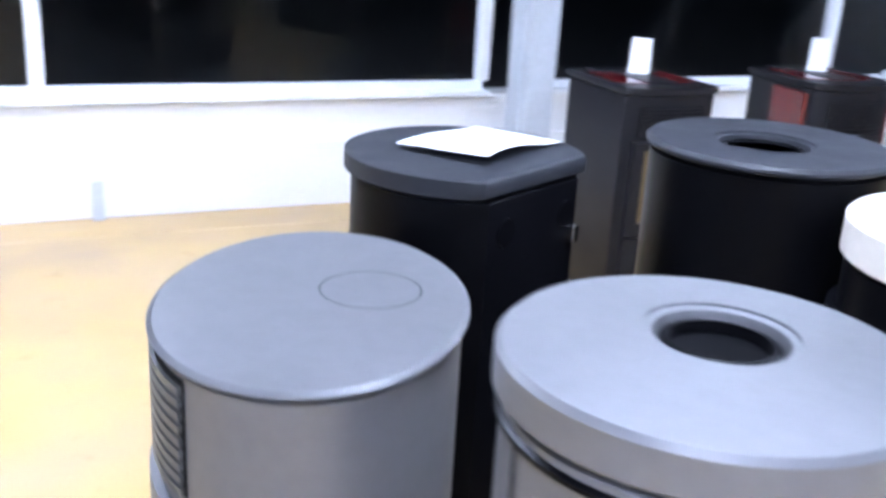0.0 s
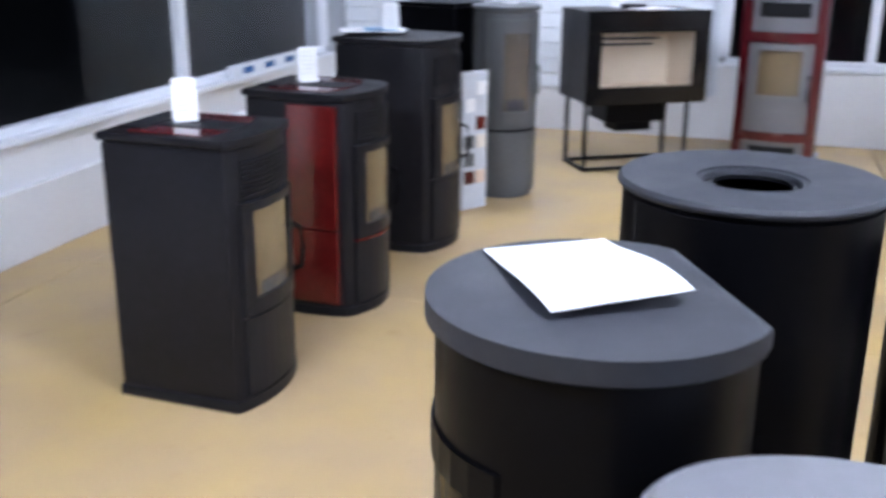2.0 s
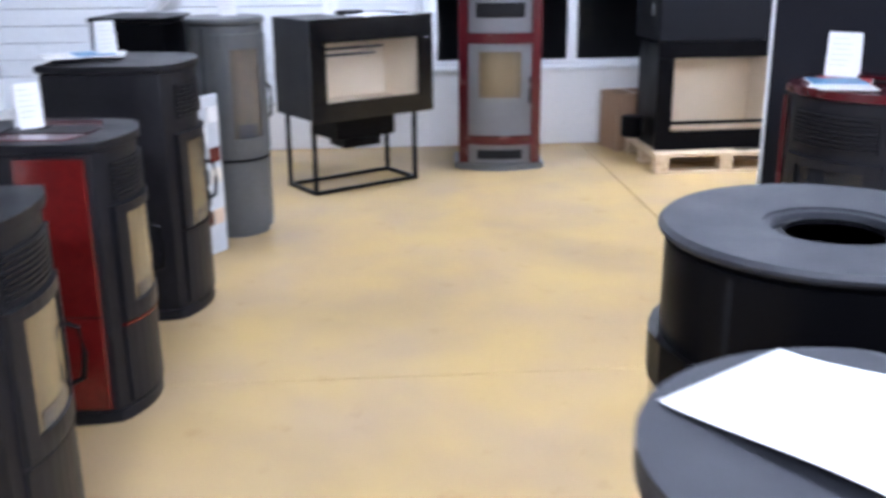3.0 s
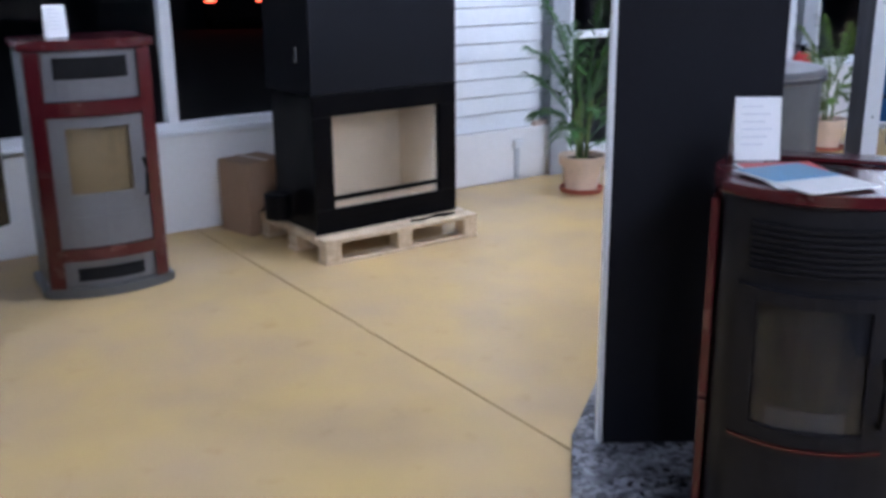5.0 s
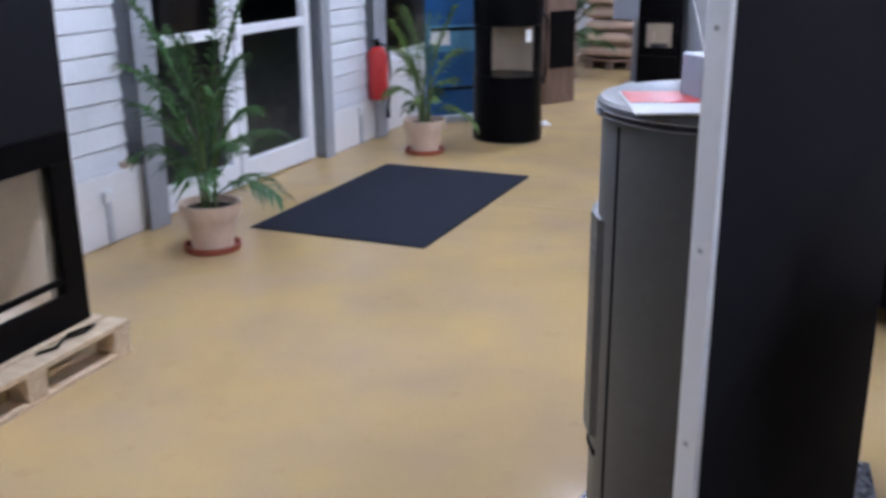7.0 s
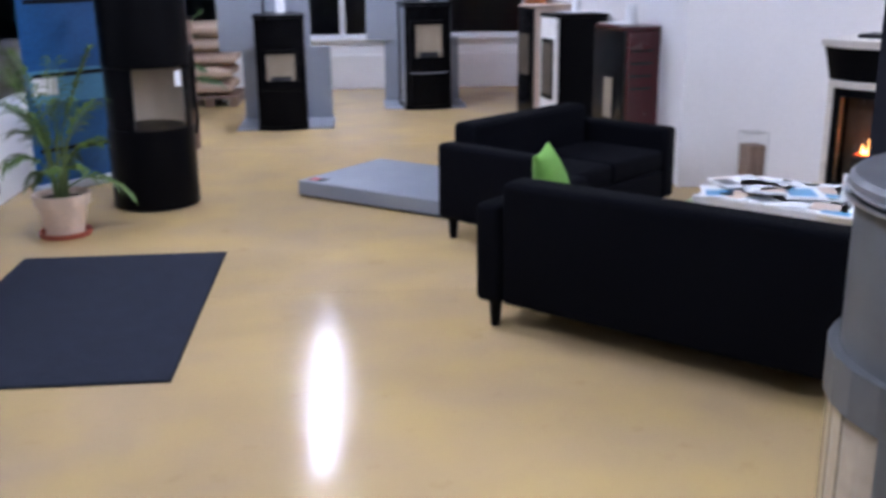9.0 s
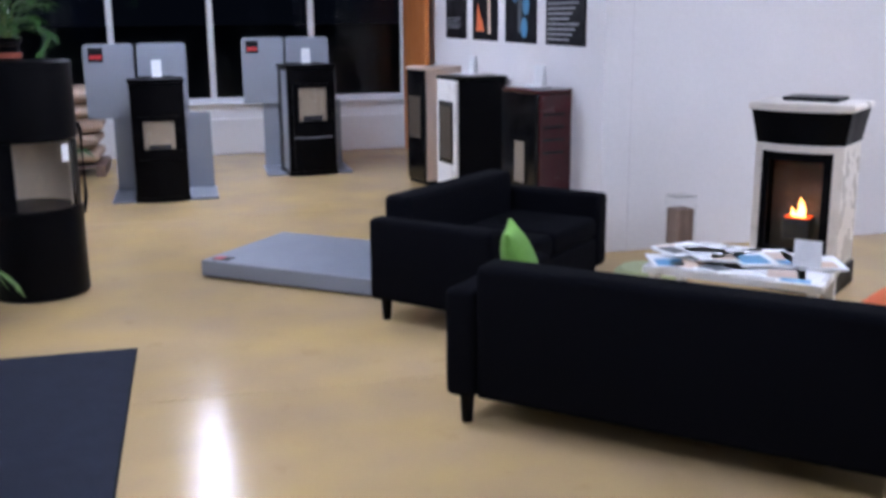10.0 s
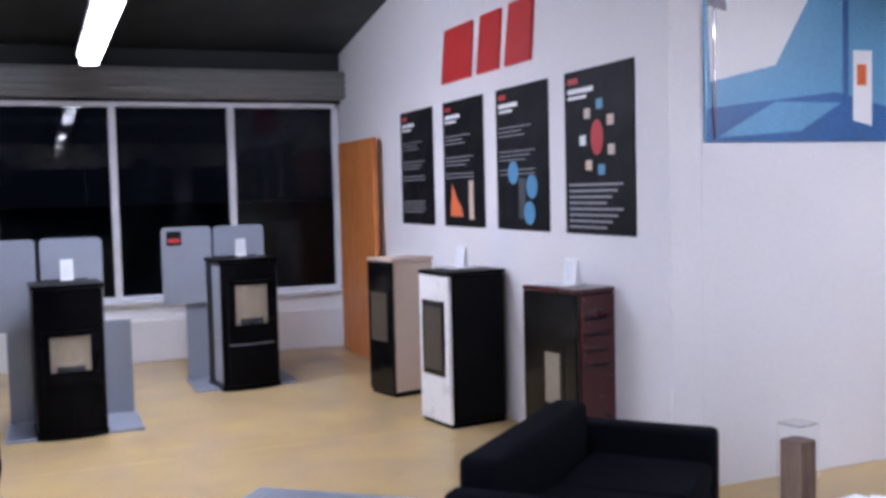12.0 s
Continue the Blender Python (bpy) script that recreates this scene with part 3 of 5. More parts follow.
leaflets(3.40, 0.80, 1.125, 10, "white leaflet lying on a stove lid", 2, (PAPER, SKY_BLUE))

# black appliance standing behind the slim grey stove
e = thing("black_stove", pose(2.08, 0.74, 0, 0, 0, 170), "plain black stove standing by the siding", "stove")
smooth(part("body", prism(bowed(0.42, 0.4, 0.05), 0.0, 1.17, 0.01), BLACK, e))
part("lid", prism(bowed(0.42, 0.4, 0.05, grow=0.008), 1.173, 1.20, 0.005), BLACK, e)


def column_stove(at, yaw, r, h, label, body, top, win, hole=None, base_h=0.0, sy=1.0, lid_t=0.05, inset=0.0, front_door=True, niche=False, ringline=None, group="", lining=None, ww=0.62, handle=1):
    """A round stove: turned body, lid with a flue hole or lid plate, curved door with glass."""
    e = thing("round_stove", pose(at[0], at[1], 0, 0, 0, yaw), label, "stove", group)
    prof = [(r - 0.02, 0), (r - 0.02, 0.03), (r, 0.035), (r, h - lid_t - 0.012), (r - 0.012, h - lid_t - 0.008), (r - 0.012, h - lid_t)]
    smooth(part("body", lathe(prof, 56, sy=sy), body, e))
    R = r + 0.012
    if hole:
        hx, hy, hr = hole
        bm = bmesh.new()
        n = 56
        rows = []
        for rad, z, inner in ((R - 0.006, h - lid_t, 0), (R, h - lid_t + 0.006, 0), (R, h - 0.008, 0), (R - 0.008, h, 0), (hr + 0.012, h, 1), (hr + 0.012, h - 0.004, 1), (hr, h - 0.006, 1), (hr - 0.004, h - 0.035, 1)):
            cx, cy = (hx, hy) if inner else (0, 0)
            k = 1 if inner else sy
            rows.append([bm.verts.new((cx + rad * math.cos(2 * math.pi * i / n), cy + k * rad * math.sin(2 * math.pi * i / n), z)) for i in range(n)])
        for a, b in zip(rows, rows[1:]):
            for i in range(n):
                bm.faces.new((a[i], a[(i + 1) % n], b[(i + 1) % n], b[i]))
        bm.faces.new(rows[0][::-1])
        bm.faces.new(rows[-1])
        lid = smooth(part("lid", bm, top, e))
        cup = part("flue_collar", lathe([(hr - 0.01, h - 0.034), (hr - 0.01, h - 0.015), (hr - 0.02, h - 0.012), (hr - 0.022, h - 0.028)], 36, cx=hx, cy=hy), BLACK, lid)
        smooth(cup)
    else:
        lid = smooth(part("lid", lathe([(R - 0.006, h - lid_t), (R, h - lid_t + 0.006), (R, h - 0.008), (R - 0.008, h)], 56, sy=sy), top, e))
    if ringline:
        cx, cy, rr = ringline
        bm = bmesh.new()
        n = 40
        a = [bm.verts.new((cx + rr * math.cos(2 * math.pi * i / n), cy + rr * math.sin(2 * math.pi * i / n), h + 0.0012)) for i in range(n)]
        b = [bm.verts.new((cx + (rr - 0.003) * math.cos(2 * math.pi * i / n), cy + (rr - 0.003) * math.sin(2 * math.pi * i / n), h + 0.0012)) for i in range(n)]
        for i in range(n):
            bm.faces.new((a[i], a[(i + 1) % n], b[(i + 1) % n], b[i]))
        part("cover_seam", bm, IRON, lid)
    front = lambda x: -sy * math.sqrt(max(r * r - x * x, 0.0001))
    if front_door:
        door_with_glass(front, -r * 0.80, r * 0.80, win[0] - 0.08, win[1] + 0.08, -r * ww, r * ww, win[0], win[1], body, e, lining or DIM_LINING, handle)
    part("band", skin(front, -r * 0.8, r * 0.8, win[0] - 0.13, win[0] - 0.115, 0.008, 0.012), RUBBER, e)
    for s in (-1, 1):
        part("body_seam", skin(front, s * r * 0.9 - 0.002, s * r * 0.9 + 0.002, 0.05, h - lid_t - 0.02, 0.002, 0.004, 1), RUBBER, e)
    return e


# slim grey stove
column_stove((2.25, 1.22), 125, 0.205, 1.20, "slim grey round stove with a narrow glass door", GREY_ENAMEL, GREY_ENAMEL, (0.56, 1.04), None, lid_t=0.03, lining=DARK_LINING, ww=0.42)
price_card(2.22, 1.24, 1.202, 115, 0.085, 0.15, 9)

# round stoves on the floor in the middle
f1 = column_stove((7.475, 2.985), -24, 0.248, 0.99, "grey oval stove with a round seam in its flat lid", SILVER, SILVER, (0.45, 0.8), None, sy=1.38, lid_t=0.012, front_door=False, ringline=(-0.09, -0.04, 0.088), group="round stoves")


def arc_plate(rx, ry, a0, a1, off, t, z0, z1, n=10):
    """A plate bent round an oval body between two angles."""
    pts = []
    for k in range(n + 1):
        a = radians(a0 + (a1 - a0) * k / n)
        pts.append(((rx + off) * math.cos(a), (ry + off) * math.sin(a)))
    for k in range(n, -1, -1):
        a = radians(a0 + (a1 - a0) * k / n)
        pts.append(((rx + off - t) * math.cos(a), (ry + off - t) * math.sin(a)))
    return prism(pts, z0, z1)


part("grille_back", arc_plate(0.248, 0.342, 14, 54, 0.003, 0.01, 0.77, 0.96), RUBBER, f1)
for k in range(9):
    part("slat", arc_plate(0.248, 0.342, 15, 53, 0.010, 0.008, 0.775 + 0.0205 * k, 0.787 + 0.0205 * k), GREY_ENAMEL, f1)
part("side_bulge", arc_plate(0.248, 0.342, -30, 44, 0.016, 0.02, 0.10, 0.74), SILVER, f1)
f2 = column_stove((7.18, 3.62), 150, 0.243, 1.135, "silver-grey round stove with a flue hole in its lid", SILVER, SILVER, (0.42, 0.80), (0.02, 0.055, 0.084), lid_t=0.06, group="round stoves")
part("lid_band", lathe([(0.2435, 1.040), (0.250, 1.044), (0.250, 1.050), (0.2435, 1.054)], 56), BLACK, f2)
b2 = column_stove((6.345, 2.745), -30, 0.262, 1.155, "black round stove with a grey cast lid and flue hole", BLACK, IRON, (0.45, 0.88), (0.012, 0.008, 0.100), lid_t=0.02, front_door=True, group="round stoves")
f3 = column_stove((6.28, 3.31), 60, 0.26, 1.115, "black round stove with a thick cream stone lid", BLACK, CREAM, (0.45, 0.85), None, lid_t=0.08, group="round stoves")

# black stove with a flat side and a paper on its lid
e = thing("half_round_stove", pose(6.912, 2.705, 0, 0, 0, 26.4), "black half-round stove with a flat back and a grey lid", "stove")


def dee(r, n=40, grow=0.0):
    """A round plan, its centre 0.195 before a flat cut at y = 0."""
    a0 = math.asin(0.195 / r)
    pts = []
    for i in range(n + 1):
        a = math.pi - a0 + (math.pi + 2 * a0) * i / n
        pts.append(((r + grow) * math.cos(a), min(grow, -0.195 + (r + grow) * math.sin(a))))
    return pts


smooth(part("body", prism(dee(0.252), 0.03, 1.062, 0.004), BLACK, e))
smooth(part("base", prism(dee(0.24), 0, 0.035), BLACK, e))
smooth(part("lid", prism(dee(0.264, grow=0.004), 1.072, 1.109, 0.006), IRON, e))
dfront = lambda x: -0.195 - 0.238 * math.sqrt(max(0.0, 1 - (x / 0.252) ** 2))
door_with_glass(dfront, -0.17, 0.17, 0.3, 0.90, -0.14, 0.14, 0.38, 0.84, BLACK, e, AMBER_GLASS, 0)
# Flush black discs stand in for the dark inside two holes.
for x in (-0.12, 0.10):
    part("flue_hole_shade", tube([(x, -0.004, 0.99), (x, 0.003, 0.99)], 0.03, 20), BLACK, e)
part("bracket", box(-0.155, -0.13, 0.0, 0.02, 0.92, 0.96, 0.003), CHROME, e)
bm = bmesh.new()
n = 10
corners = [(6.872, 2.313), (6.745, 2.501), (7.015, 2.674), (7.147, 2.485)]
grid = []
for i in range(n + 1):
    row = []
    for j in range(n + 1):
        u, v = i / n, j / n
        x = (1 - u) * ((1 - v) * corners[0][0] + v * corners[1][0]) + u * ((1 - v) * corners[3][0] + v * corners[2][0])
        y = (1 - u) * ((1 - v) * corners[0][1] + v * corners[1][1]) + u * ((1 - v) * corners[3][1] + v * corners[2][1])
        row.append(bm.verts.new((x, y, 1.113 + 0.012 * (1 - math.cos(u * 4.2)) * (0.5 + 0.5 * v))))
    grid.append(row)
for i in range(n):
    for j in range(n):
        bm.faces.new((grid[i][j], grid[i + 1][j], grid[i + 1][j + 1], grid[i][j + 1]))
paper = tagged(smooth(finish("paper_sheet", bm, PAPER)), "white paper sheet with curled edges on a stove lid", "paper")
sol = paper.modifiers.new("thick", "SOLIDIFY")
sol.thickness = 0.0015
sol.offset = 1

# board with tile samples
e = thing("sample_board", pose(2.72, 1.15, 0, 0, 0, 147), "white board with ceramic colour samples, leaning", "display board")
part("board", box(-0.1, 0.1, -0.012, 0.012, 0.0, 0.84, 0.003), STEEL_LIGHT, e)
for k, (c, z) in enumerate(((PAPER, 0.74), (PAPER, 0.64), (RED_CERAMIC, 0.53), (GREY_ENAMEL, 0.42), (CREAM, 0.42), (GREY_ENAMEL, 0.31), (TERRACOTTA, 0.2), (BURGUNDY, 0.2))):
    x = -0.045 if k % 2 else 0.045
    part("sample_tile", box(x - 0.038, x + 0.038, -0.022, -0.012, z - 0.04, z + 0.04, 0.003), c, e)


# ---- insert on an iron stand ----
def firebox(w, h, d, t, material, lining, parent, zoff, name="body", y0=0.0):
    """An open-fronted case with a pale lined chamber; front at y0, going back."""
    b = part(name, box(-w / 2, w / 2, y0 + d - t, y0 + d, zoff, zoff + h), material, parent)
    part("bottom_plate", box(-w / 2, w / 2, y0, y0 + d - t, zoff, zoff + t), material, b)
    part("top_plate", box(-w / 2, w / 2, y0, y0 + d - t, zoff + h - t, zoff + h), material, b)
    part("side_plate", box(-w / 2, -w / 2 + t, y0, y0 + d - t, zoff + t, zoff + h - t), material, b)
    part("side_plate", box(w / 2 - t, w / 2, y0, y0 + d - t, zoff + t, zoff + h - t), material, b)
    k = t + 0.003
    part("back_lining", box(-w / 2 + k, w / 2 - k, y0 + d - t - 0.03, y0 + d - t - 0.003, zoff + k, zoff + h - k, 0.003), lining, b)
    part("floor_lining", box(-w / 2 + k, w / 2 - k, y0 + 0.06, y0 + d - t - 0.032, zoff + k, zoff + k + 0.03, 0.003), lining, b)
    for s in (-1, 1):
        part("side_lining", box(min(s * (w / 2 - k), s * (w / 2 - k - 0.03)), max(s * (w / 2 - k), s * (w / 2 - k - 0.03)), y0 + 0.06, y0 + d - t - 0.032, zoff + k + 0.032, zoff + h - k, 0.003), lining, b)
    return b


def front_frame(w, h, ox0, ox1, oz0, oz1, z0, t, material, parent, y=0.0, glassed=True):
    f = part("door", box(-w / 2, w / 2, y - t, y - 0.002, z0, oz0, 0.003), material, parent)
    part("door_rail", box(-w / 2, w / 2, y - t, y - 0.002, oz1, z0 + h, 0.003), material, f)
    part("door_stile", box(-w / 2, ox0, y - t, y - 0.002, oz0, oz1, 0.003), material, f)
    part("door_stile", box(ox1, w / 2, y - t, y - 0.002, oz0, oz1, 0.003), material, f)
    if glassed:
        part("pane", box(ox0 - 0.003, ox1 + 0.003, y - t * 0.6, y - t * 0.6 + 0.004, oz0 - 0.003, oz1 + 0.003), STOVE_GLASS, f)
    return f


e = thing("fireplace_insert", pose(1.40, 2.02, 0, 0, 0, 122), "black wood-burning insert on a square-tube iron stand", "fireplace insert")
firebox(0.88, 0.62, 0.50, 0.03, ANTHRACITE, FIREBRICK, e, 0.50)
fr = front_frame(0.92, 0.64, -0.35, 0.35, 0.61, 0.98, 0.49, 0.03, BLACK_GLOSS, e)
part("air_bar", box(-0.34, 0.1, 0.02, 0.05, 0.93, 0.945, 0.003), IRON, fr)
part("air_bar", box(-0.34, 0.05, 0.03, 0.06, 0.89, 0.905, 0.003), IRON, fr)
part("air_box", box(-0.23, 0.23, 0.10, 0.42, 0.34, 0.498, 0.006), BLACK, e)
part("air_duct", box(-0.14, 0.14, 0.14, 0.34, 0.27, 0.34, 0.006), BLACK, e)
for x in (-0.39, 0.39):
    for y in (0.10, 0.45):
        part("leg", box(x - 0.012, x + 0.012, y - 0.012, y + 0.012, 0.024, 0.498), BLACK, e)
for y in (0.10, 0.45):
    part("floor_rail", box(-0.402, 0.402, y - 0.012, y + 0.012, 0, 0.024), BLACK, e)
for x in (-0.39, 0.39):
    part("side_rail", box(x - 0.012, x + 0.012, 0.112, 0.438, 0, 0.024), BLACK, e)
part("flue_collar", lathe([(0.09, 1.12), (0.09, 1.15), (0.08, 1.152)], 28, cy=0.26), ANTHRACITE, e)
price_card(1.12, 1.76, 1.121, 110, 0.09, 0.15, 9)
leaflets(1.2, 2.05, 1.121, 40, "blue and white leaflet lying on an insert", 2, (SKY_BLUE, PAPER))

# tall red stove with an oven
e = thing("red_oven_stove", pose(0.68, 2.93, 0, 0, 0, 85), "tall wine-red ceramic stove with a grey door", "stove")
rw, rd, rb = 0.58, 0.36, 0.07
rfront = lambda x: -rd / 2 - rb * (1 - (2 * x / rw) ** 2)
smooth(part("body", prism(bowed(rw, rd, rb), 0.05, 1.20, 0.004), GREY_ENAMEL, e))
smooth(part("base", prism(bowed(rw + 0.06, rd, rb + 0.03), 0, 0.05, 0.01), GREY_ENAMEL, e))
smooth(part("lid", prism(bowed(rw, rd, rb, grow=0.02), 1.203, 1.25, 0.012), BURGUNDY, e))
for s in (-1, 1):
    part("ceramic_pillar", skin(rfront, min(s * 0.222, s * 0.288), max(s * 0.222, s * 0.288), 0.055, 1.198, 0.03, 0.04, 5), BURGUNDY, e)
part("ceramic_band", skin(rfront, -0.222, 0.222, 0.895, 0.965, 0.03, 0.036), BURGUNDY, e)
part("ceramic_band", skin(rfront, -0.222, 0.222, 0.19, 0.25, 0.03, 0.036), BURGUNDY, e)
rdoor = door_with_glass(rfront, -0.220, 0.220, 0.255, 0.89, -0.148, 0.148, 0.41, 0.84, SILVER, e, AMBER_GLASS, 1)
part("ash_lip", skin(rfront, -0.148, 0.148, 0.41, 0.52, 0.017, 0.006), SILVER, rdoor)
part("warming_niche", skin(rfront, -0.215, 0.215, 0.97, 1.19, 0.012, 0.014), SILVER, e)
# Matt-black plates on closed fronts give the shade inside both niche openings.
part("niche_shade_plate", skin(rfront, -0.17, 0.17, 1.07, 1.17, 0.016, 0.008), RUBBER, e)
part("wood_niche", skin(rfront, -0.215, 0.215, 0.06, 0.185, 0.012, 0.014), SILVER, e)
part("niche_shade_plate", skin(rfront, -0.16, 0.16, 0.085, 0.15, 0.016, 0.008), RUBBER, e)
price_card(0.72, 2.82, 1.252, 90, 0.1, 0.15, 9)

# ---- tall black fireplace on a pallet ----
e = thing("pallet", pose(0.75, 4.478, 0, 0, 0, 1), "pale wooden pallet under a fireplace", "pallet")
for k in range(7):
    x = -0.36 + 0.12 * k
    part("deck_board", box(x - 0.05, x + 0.05, -0.51, 0.51, 0.118, 0.14, 0.003), PALLET, e)
for y in (-0.46, 0, 0.46):
    part("stringer", box(-0.41, 0.41, y - 0.05, y + 0.05, 0.097, 0.117, 0.002), PALLET, e)
    for x in (-0.36, 0, 0.36):
        part("block", box(x - 0.05, x + 0.05, y - 0.045, y + 0.045, 0.02, 0.096, 0.003), PALLET, e)
for x in (-0.36, 0, 0.36):
    part("bottom_board", box(x - 0.05, x + 0.05, -0.51, 0.51, 0, 0.019, 0.002), PALLET, e)
e = thing("tall_fireplace", pose(0.99, 4.47, 0.14, 0, 0, 93), "tall black steel fireplace with an empty pale firebox", "fireplace")
firebox(0.90, 0.74, 0.48, 0.04, BLACK, FIREBRICK, e, 0.0)
ff = front_frame(0.96, 0.76, -0.36, 0.36, 0.135, 0.645, 0.0, 0.03, BLACK, e)
part("grate_bar", box(-0.36, 0.36, -0.026, -0.008, 0.18, 0.205, 0.003), BLACK, ff)
part("hood", box(-0.48, 0.48, -0.03, 0.48, 0.7625, 2.35, 0.003), BLACK_MATT, e)
part("side_fan", lathe([(0.07, 0.05), (0.08, 0.06), (0.08, 0.19), (0.07, 0.2)], 20, cx=-0.545, cy=0.28), BLACK, e)
part("latch", box(-0.488, -0.48, 0.10, 0.13, 0.93, 1.01, 0.003), CHROME, e)
tool = tagged(finish("handle_tool", tube([(1.08, 4.57, 0.147), (1.11, 4.64, 0.15), (1.07, 4.72, 0.148), (1.10, 4.80, 0.15), (1.08, 4.88, 0.148), (1.05, 4.76, 0.147)], 0.006), BLACK), "black bent steel door handle tool on a pallet", "tool")
e = thing("cardboard_box", pose(0.18, 4.0, 0, 0, 0, 14), "closed brown cardboard box with a printed mark", "box")
part("carton", box(-0.13, 0.15, -0.15, 0.15, 0, 0.44, 0.004), CARD, e)
part("tape", box(-0.135, 0.155, -0.02, 0.02, 0.4415, 0.443), BEIGE, e)
bm = tube([(0.1525, -0.06, 0.08), (0.1525, -0.075, 0.13), (0.1525, 0.0, 0.19), (0.1525, 0.075, 0.13), (0.1525, 0.06, 0.08)], 0.007)
part("printed_mark", bm, INK, e)

# ---- partition with the burgundy stove and the tall round stove ----
panel_l, panel_r = Vector((3.545, 3.755)), Vector((3.835, 4.19))
dirp = (panel_r - panel_l)
yawp = math.degrees(math.atan2(dirp.y, dirp.x))
e = thing("partition_panel", pose(panel_l.x, panel_l.y, 0, 0, 0, yawp), "dark grey display partition with a white edge strip", "partition")
L = dirp.length
part("board", box(0.012, L, -0.0, 0.045, 0.03, 2.5, 0.002), PANEL, e)
strip = part("edge_strip", box(-0.004, 0.011, -0.002, 0.047, 0.03, 2.5, 0.002), PVC, e)
for z in (0.31, 0.69, 1.065, 1.445, 1.82, 2.2):
    part("screw", tube([(-0.0045, 0.022, z), (-0.007, 0.022, z)], 0.005, 8), STEEL, strip)
end_l, end_r = Vector((3.50, 5.03)), Vector((3.759, 4.744))
dirq = end_r - end_l
LQ = dirq.length
e = thing("partition_panel", pose(end_l.x, end_l.y, 0, 0, 0, math.degrees(math.atan2(dirq.y, dirq.x))), "dark grey display partition behind a round stove", "partition")
part("board", box(0.0, LQ - 0.012, 0.0, 0.045, 0.03, 2.5, 0.002), PANEL, e)
strip = part("edge_strip", box(LQ - 0.011, LQ + 0.004, -0.002, 0.047, 0.03, 2.5, 0.002), PVC, e)
for z in (0.31, 0.69, 1.065, 1.445, 1.82, 2.2):
    part("screw", tube([(LQ + 0.0045, 0.022, z), (LQ + 0.007, 0.022, z)], 0.005, 8), STEEL, strip)


def hearth(label, pts):
    o = tagged(finish("hearth_slab", prism(pts, 0, 0.028, 0.003), GRANITE), label, "hearth slab", "granite slabs")
    return o


hearth("speckled grey granite slab under a stove", [(3.80, 3.42), (4.70, 3.46), (4.80, 4.30), (4.0, 4.30), (3.84, 3.57)])
hearth("speckled grey granite slab behind a partition", [(3.78, 3.43), (3.82, 3.58), (3.98, 4.30), (3.90, 5.10), (3.20, 5.10), (3.07, 4.22), (3.45, 3.72)])
bs = pellet_stove((4.20, 3.92), 35, 0.47, 0.42, 1.03, 0.09, "anthracite pellet stove with burgundy ceramic sides and top", side=BURGUNDY, top=BURGUNDY, side_bow=0.04, card=False, lining=INK, win=(0.40, 0.72), group="stoves by the partition")
bs.location.z = 0.028
price_card(3.99, 3.88, 1.06, 54, 0.125, 0.17, 9, "tall white price list card standing on a stove")
leaflets(4.20, 3.78, 1.06, 60, "red and white brochure lying on a stove lid", 2, (RED, SKY_BLUE))
ts = column_stove((3.47, 4.41), -110, 0.28, 1.21, "tall dark grey round stove with a curved glass door", GREY_ENAMEL, SILVER, (0.45, 0.85), None, lid_t=0.03, handle=0)
ts.location.z = 0.028
for z in (1.19, 1.175):
    part("lid_ring", lathe([(0.290, z - 0.004), (0.296, z - 0.002), (0.296, z), (0.290, z + 0.002)], 56), CHROME, ts)
leaflets(3.38, 4.25, 1.241, 20, "red brochure lying on a round stove", 1, (RED,))
e = thing("leaflet_holder", pose(3.46, 4.37, 1.239, 0, 0, 35), "grey leaflet box with a white sheet standing in it", "leaflet box")
part("tray", box(-0.075, 0.075, -0.05, 0.05, 0.0, 0.10, 0.004), DISPLAY, e)
own = bmesh.new()
sheet = [own.verts.new(c) for c in ((-0.065, -0.045, 0.102), (0.065, -0.045, 0.102), (0.065, 0.045, 0.24), (-0.065, 0.045, 0.24))]
back = [own.verts.new(v.co + Vector((0, 0.004, -0.003))) for v in sheet]
own.faces.new(sheet)
own.faces.new(back[::-1])
for i in range(4):
    own.faces.new((sheet[i], back[i], back[(i + 1) % 4], sheet[(i + 1) % 4]))
part("leaflet", own, PAPER, e)


# ---- entrance: mat, plants, extinguisher ----
e = thing("door_mat", pose(1.14, 7.585, 0), "dark blue-grey ribbed entrance mat", "mat")
part("backing", box(-0.55, 0.55, -0.895, 0.895, 0.0005, 0.006, 0.002), RUBBER, e)
bm = bmesh.new()
for k in range(88):
    y = -0.885 + 1.77 * (k + 0.5) / 88
    box(-0.54, 0.54, y - 0.007, y + 0.007, 0.006, 0.0105, bm=bm)
tagged(part("ribs", bm, MAT, e), kind="stuff")


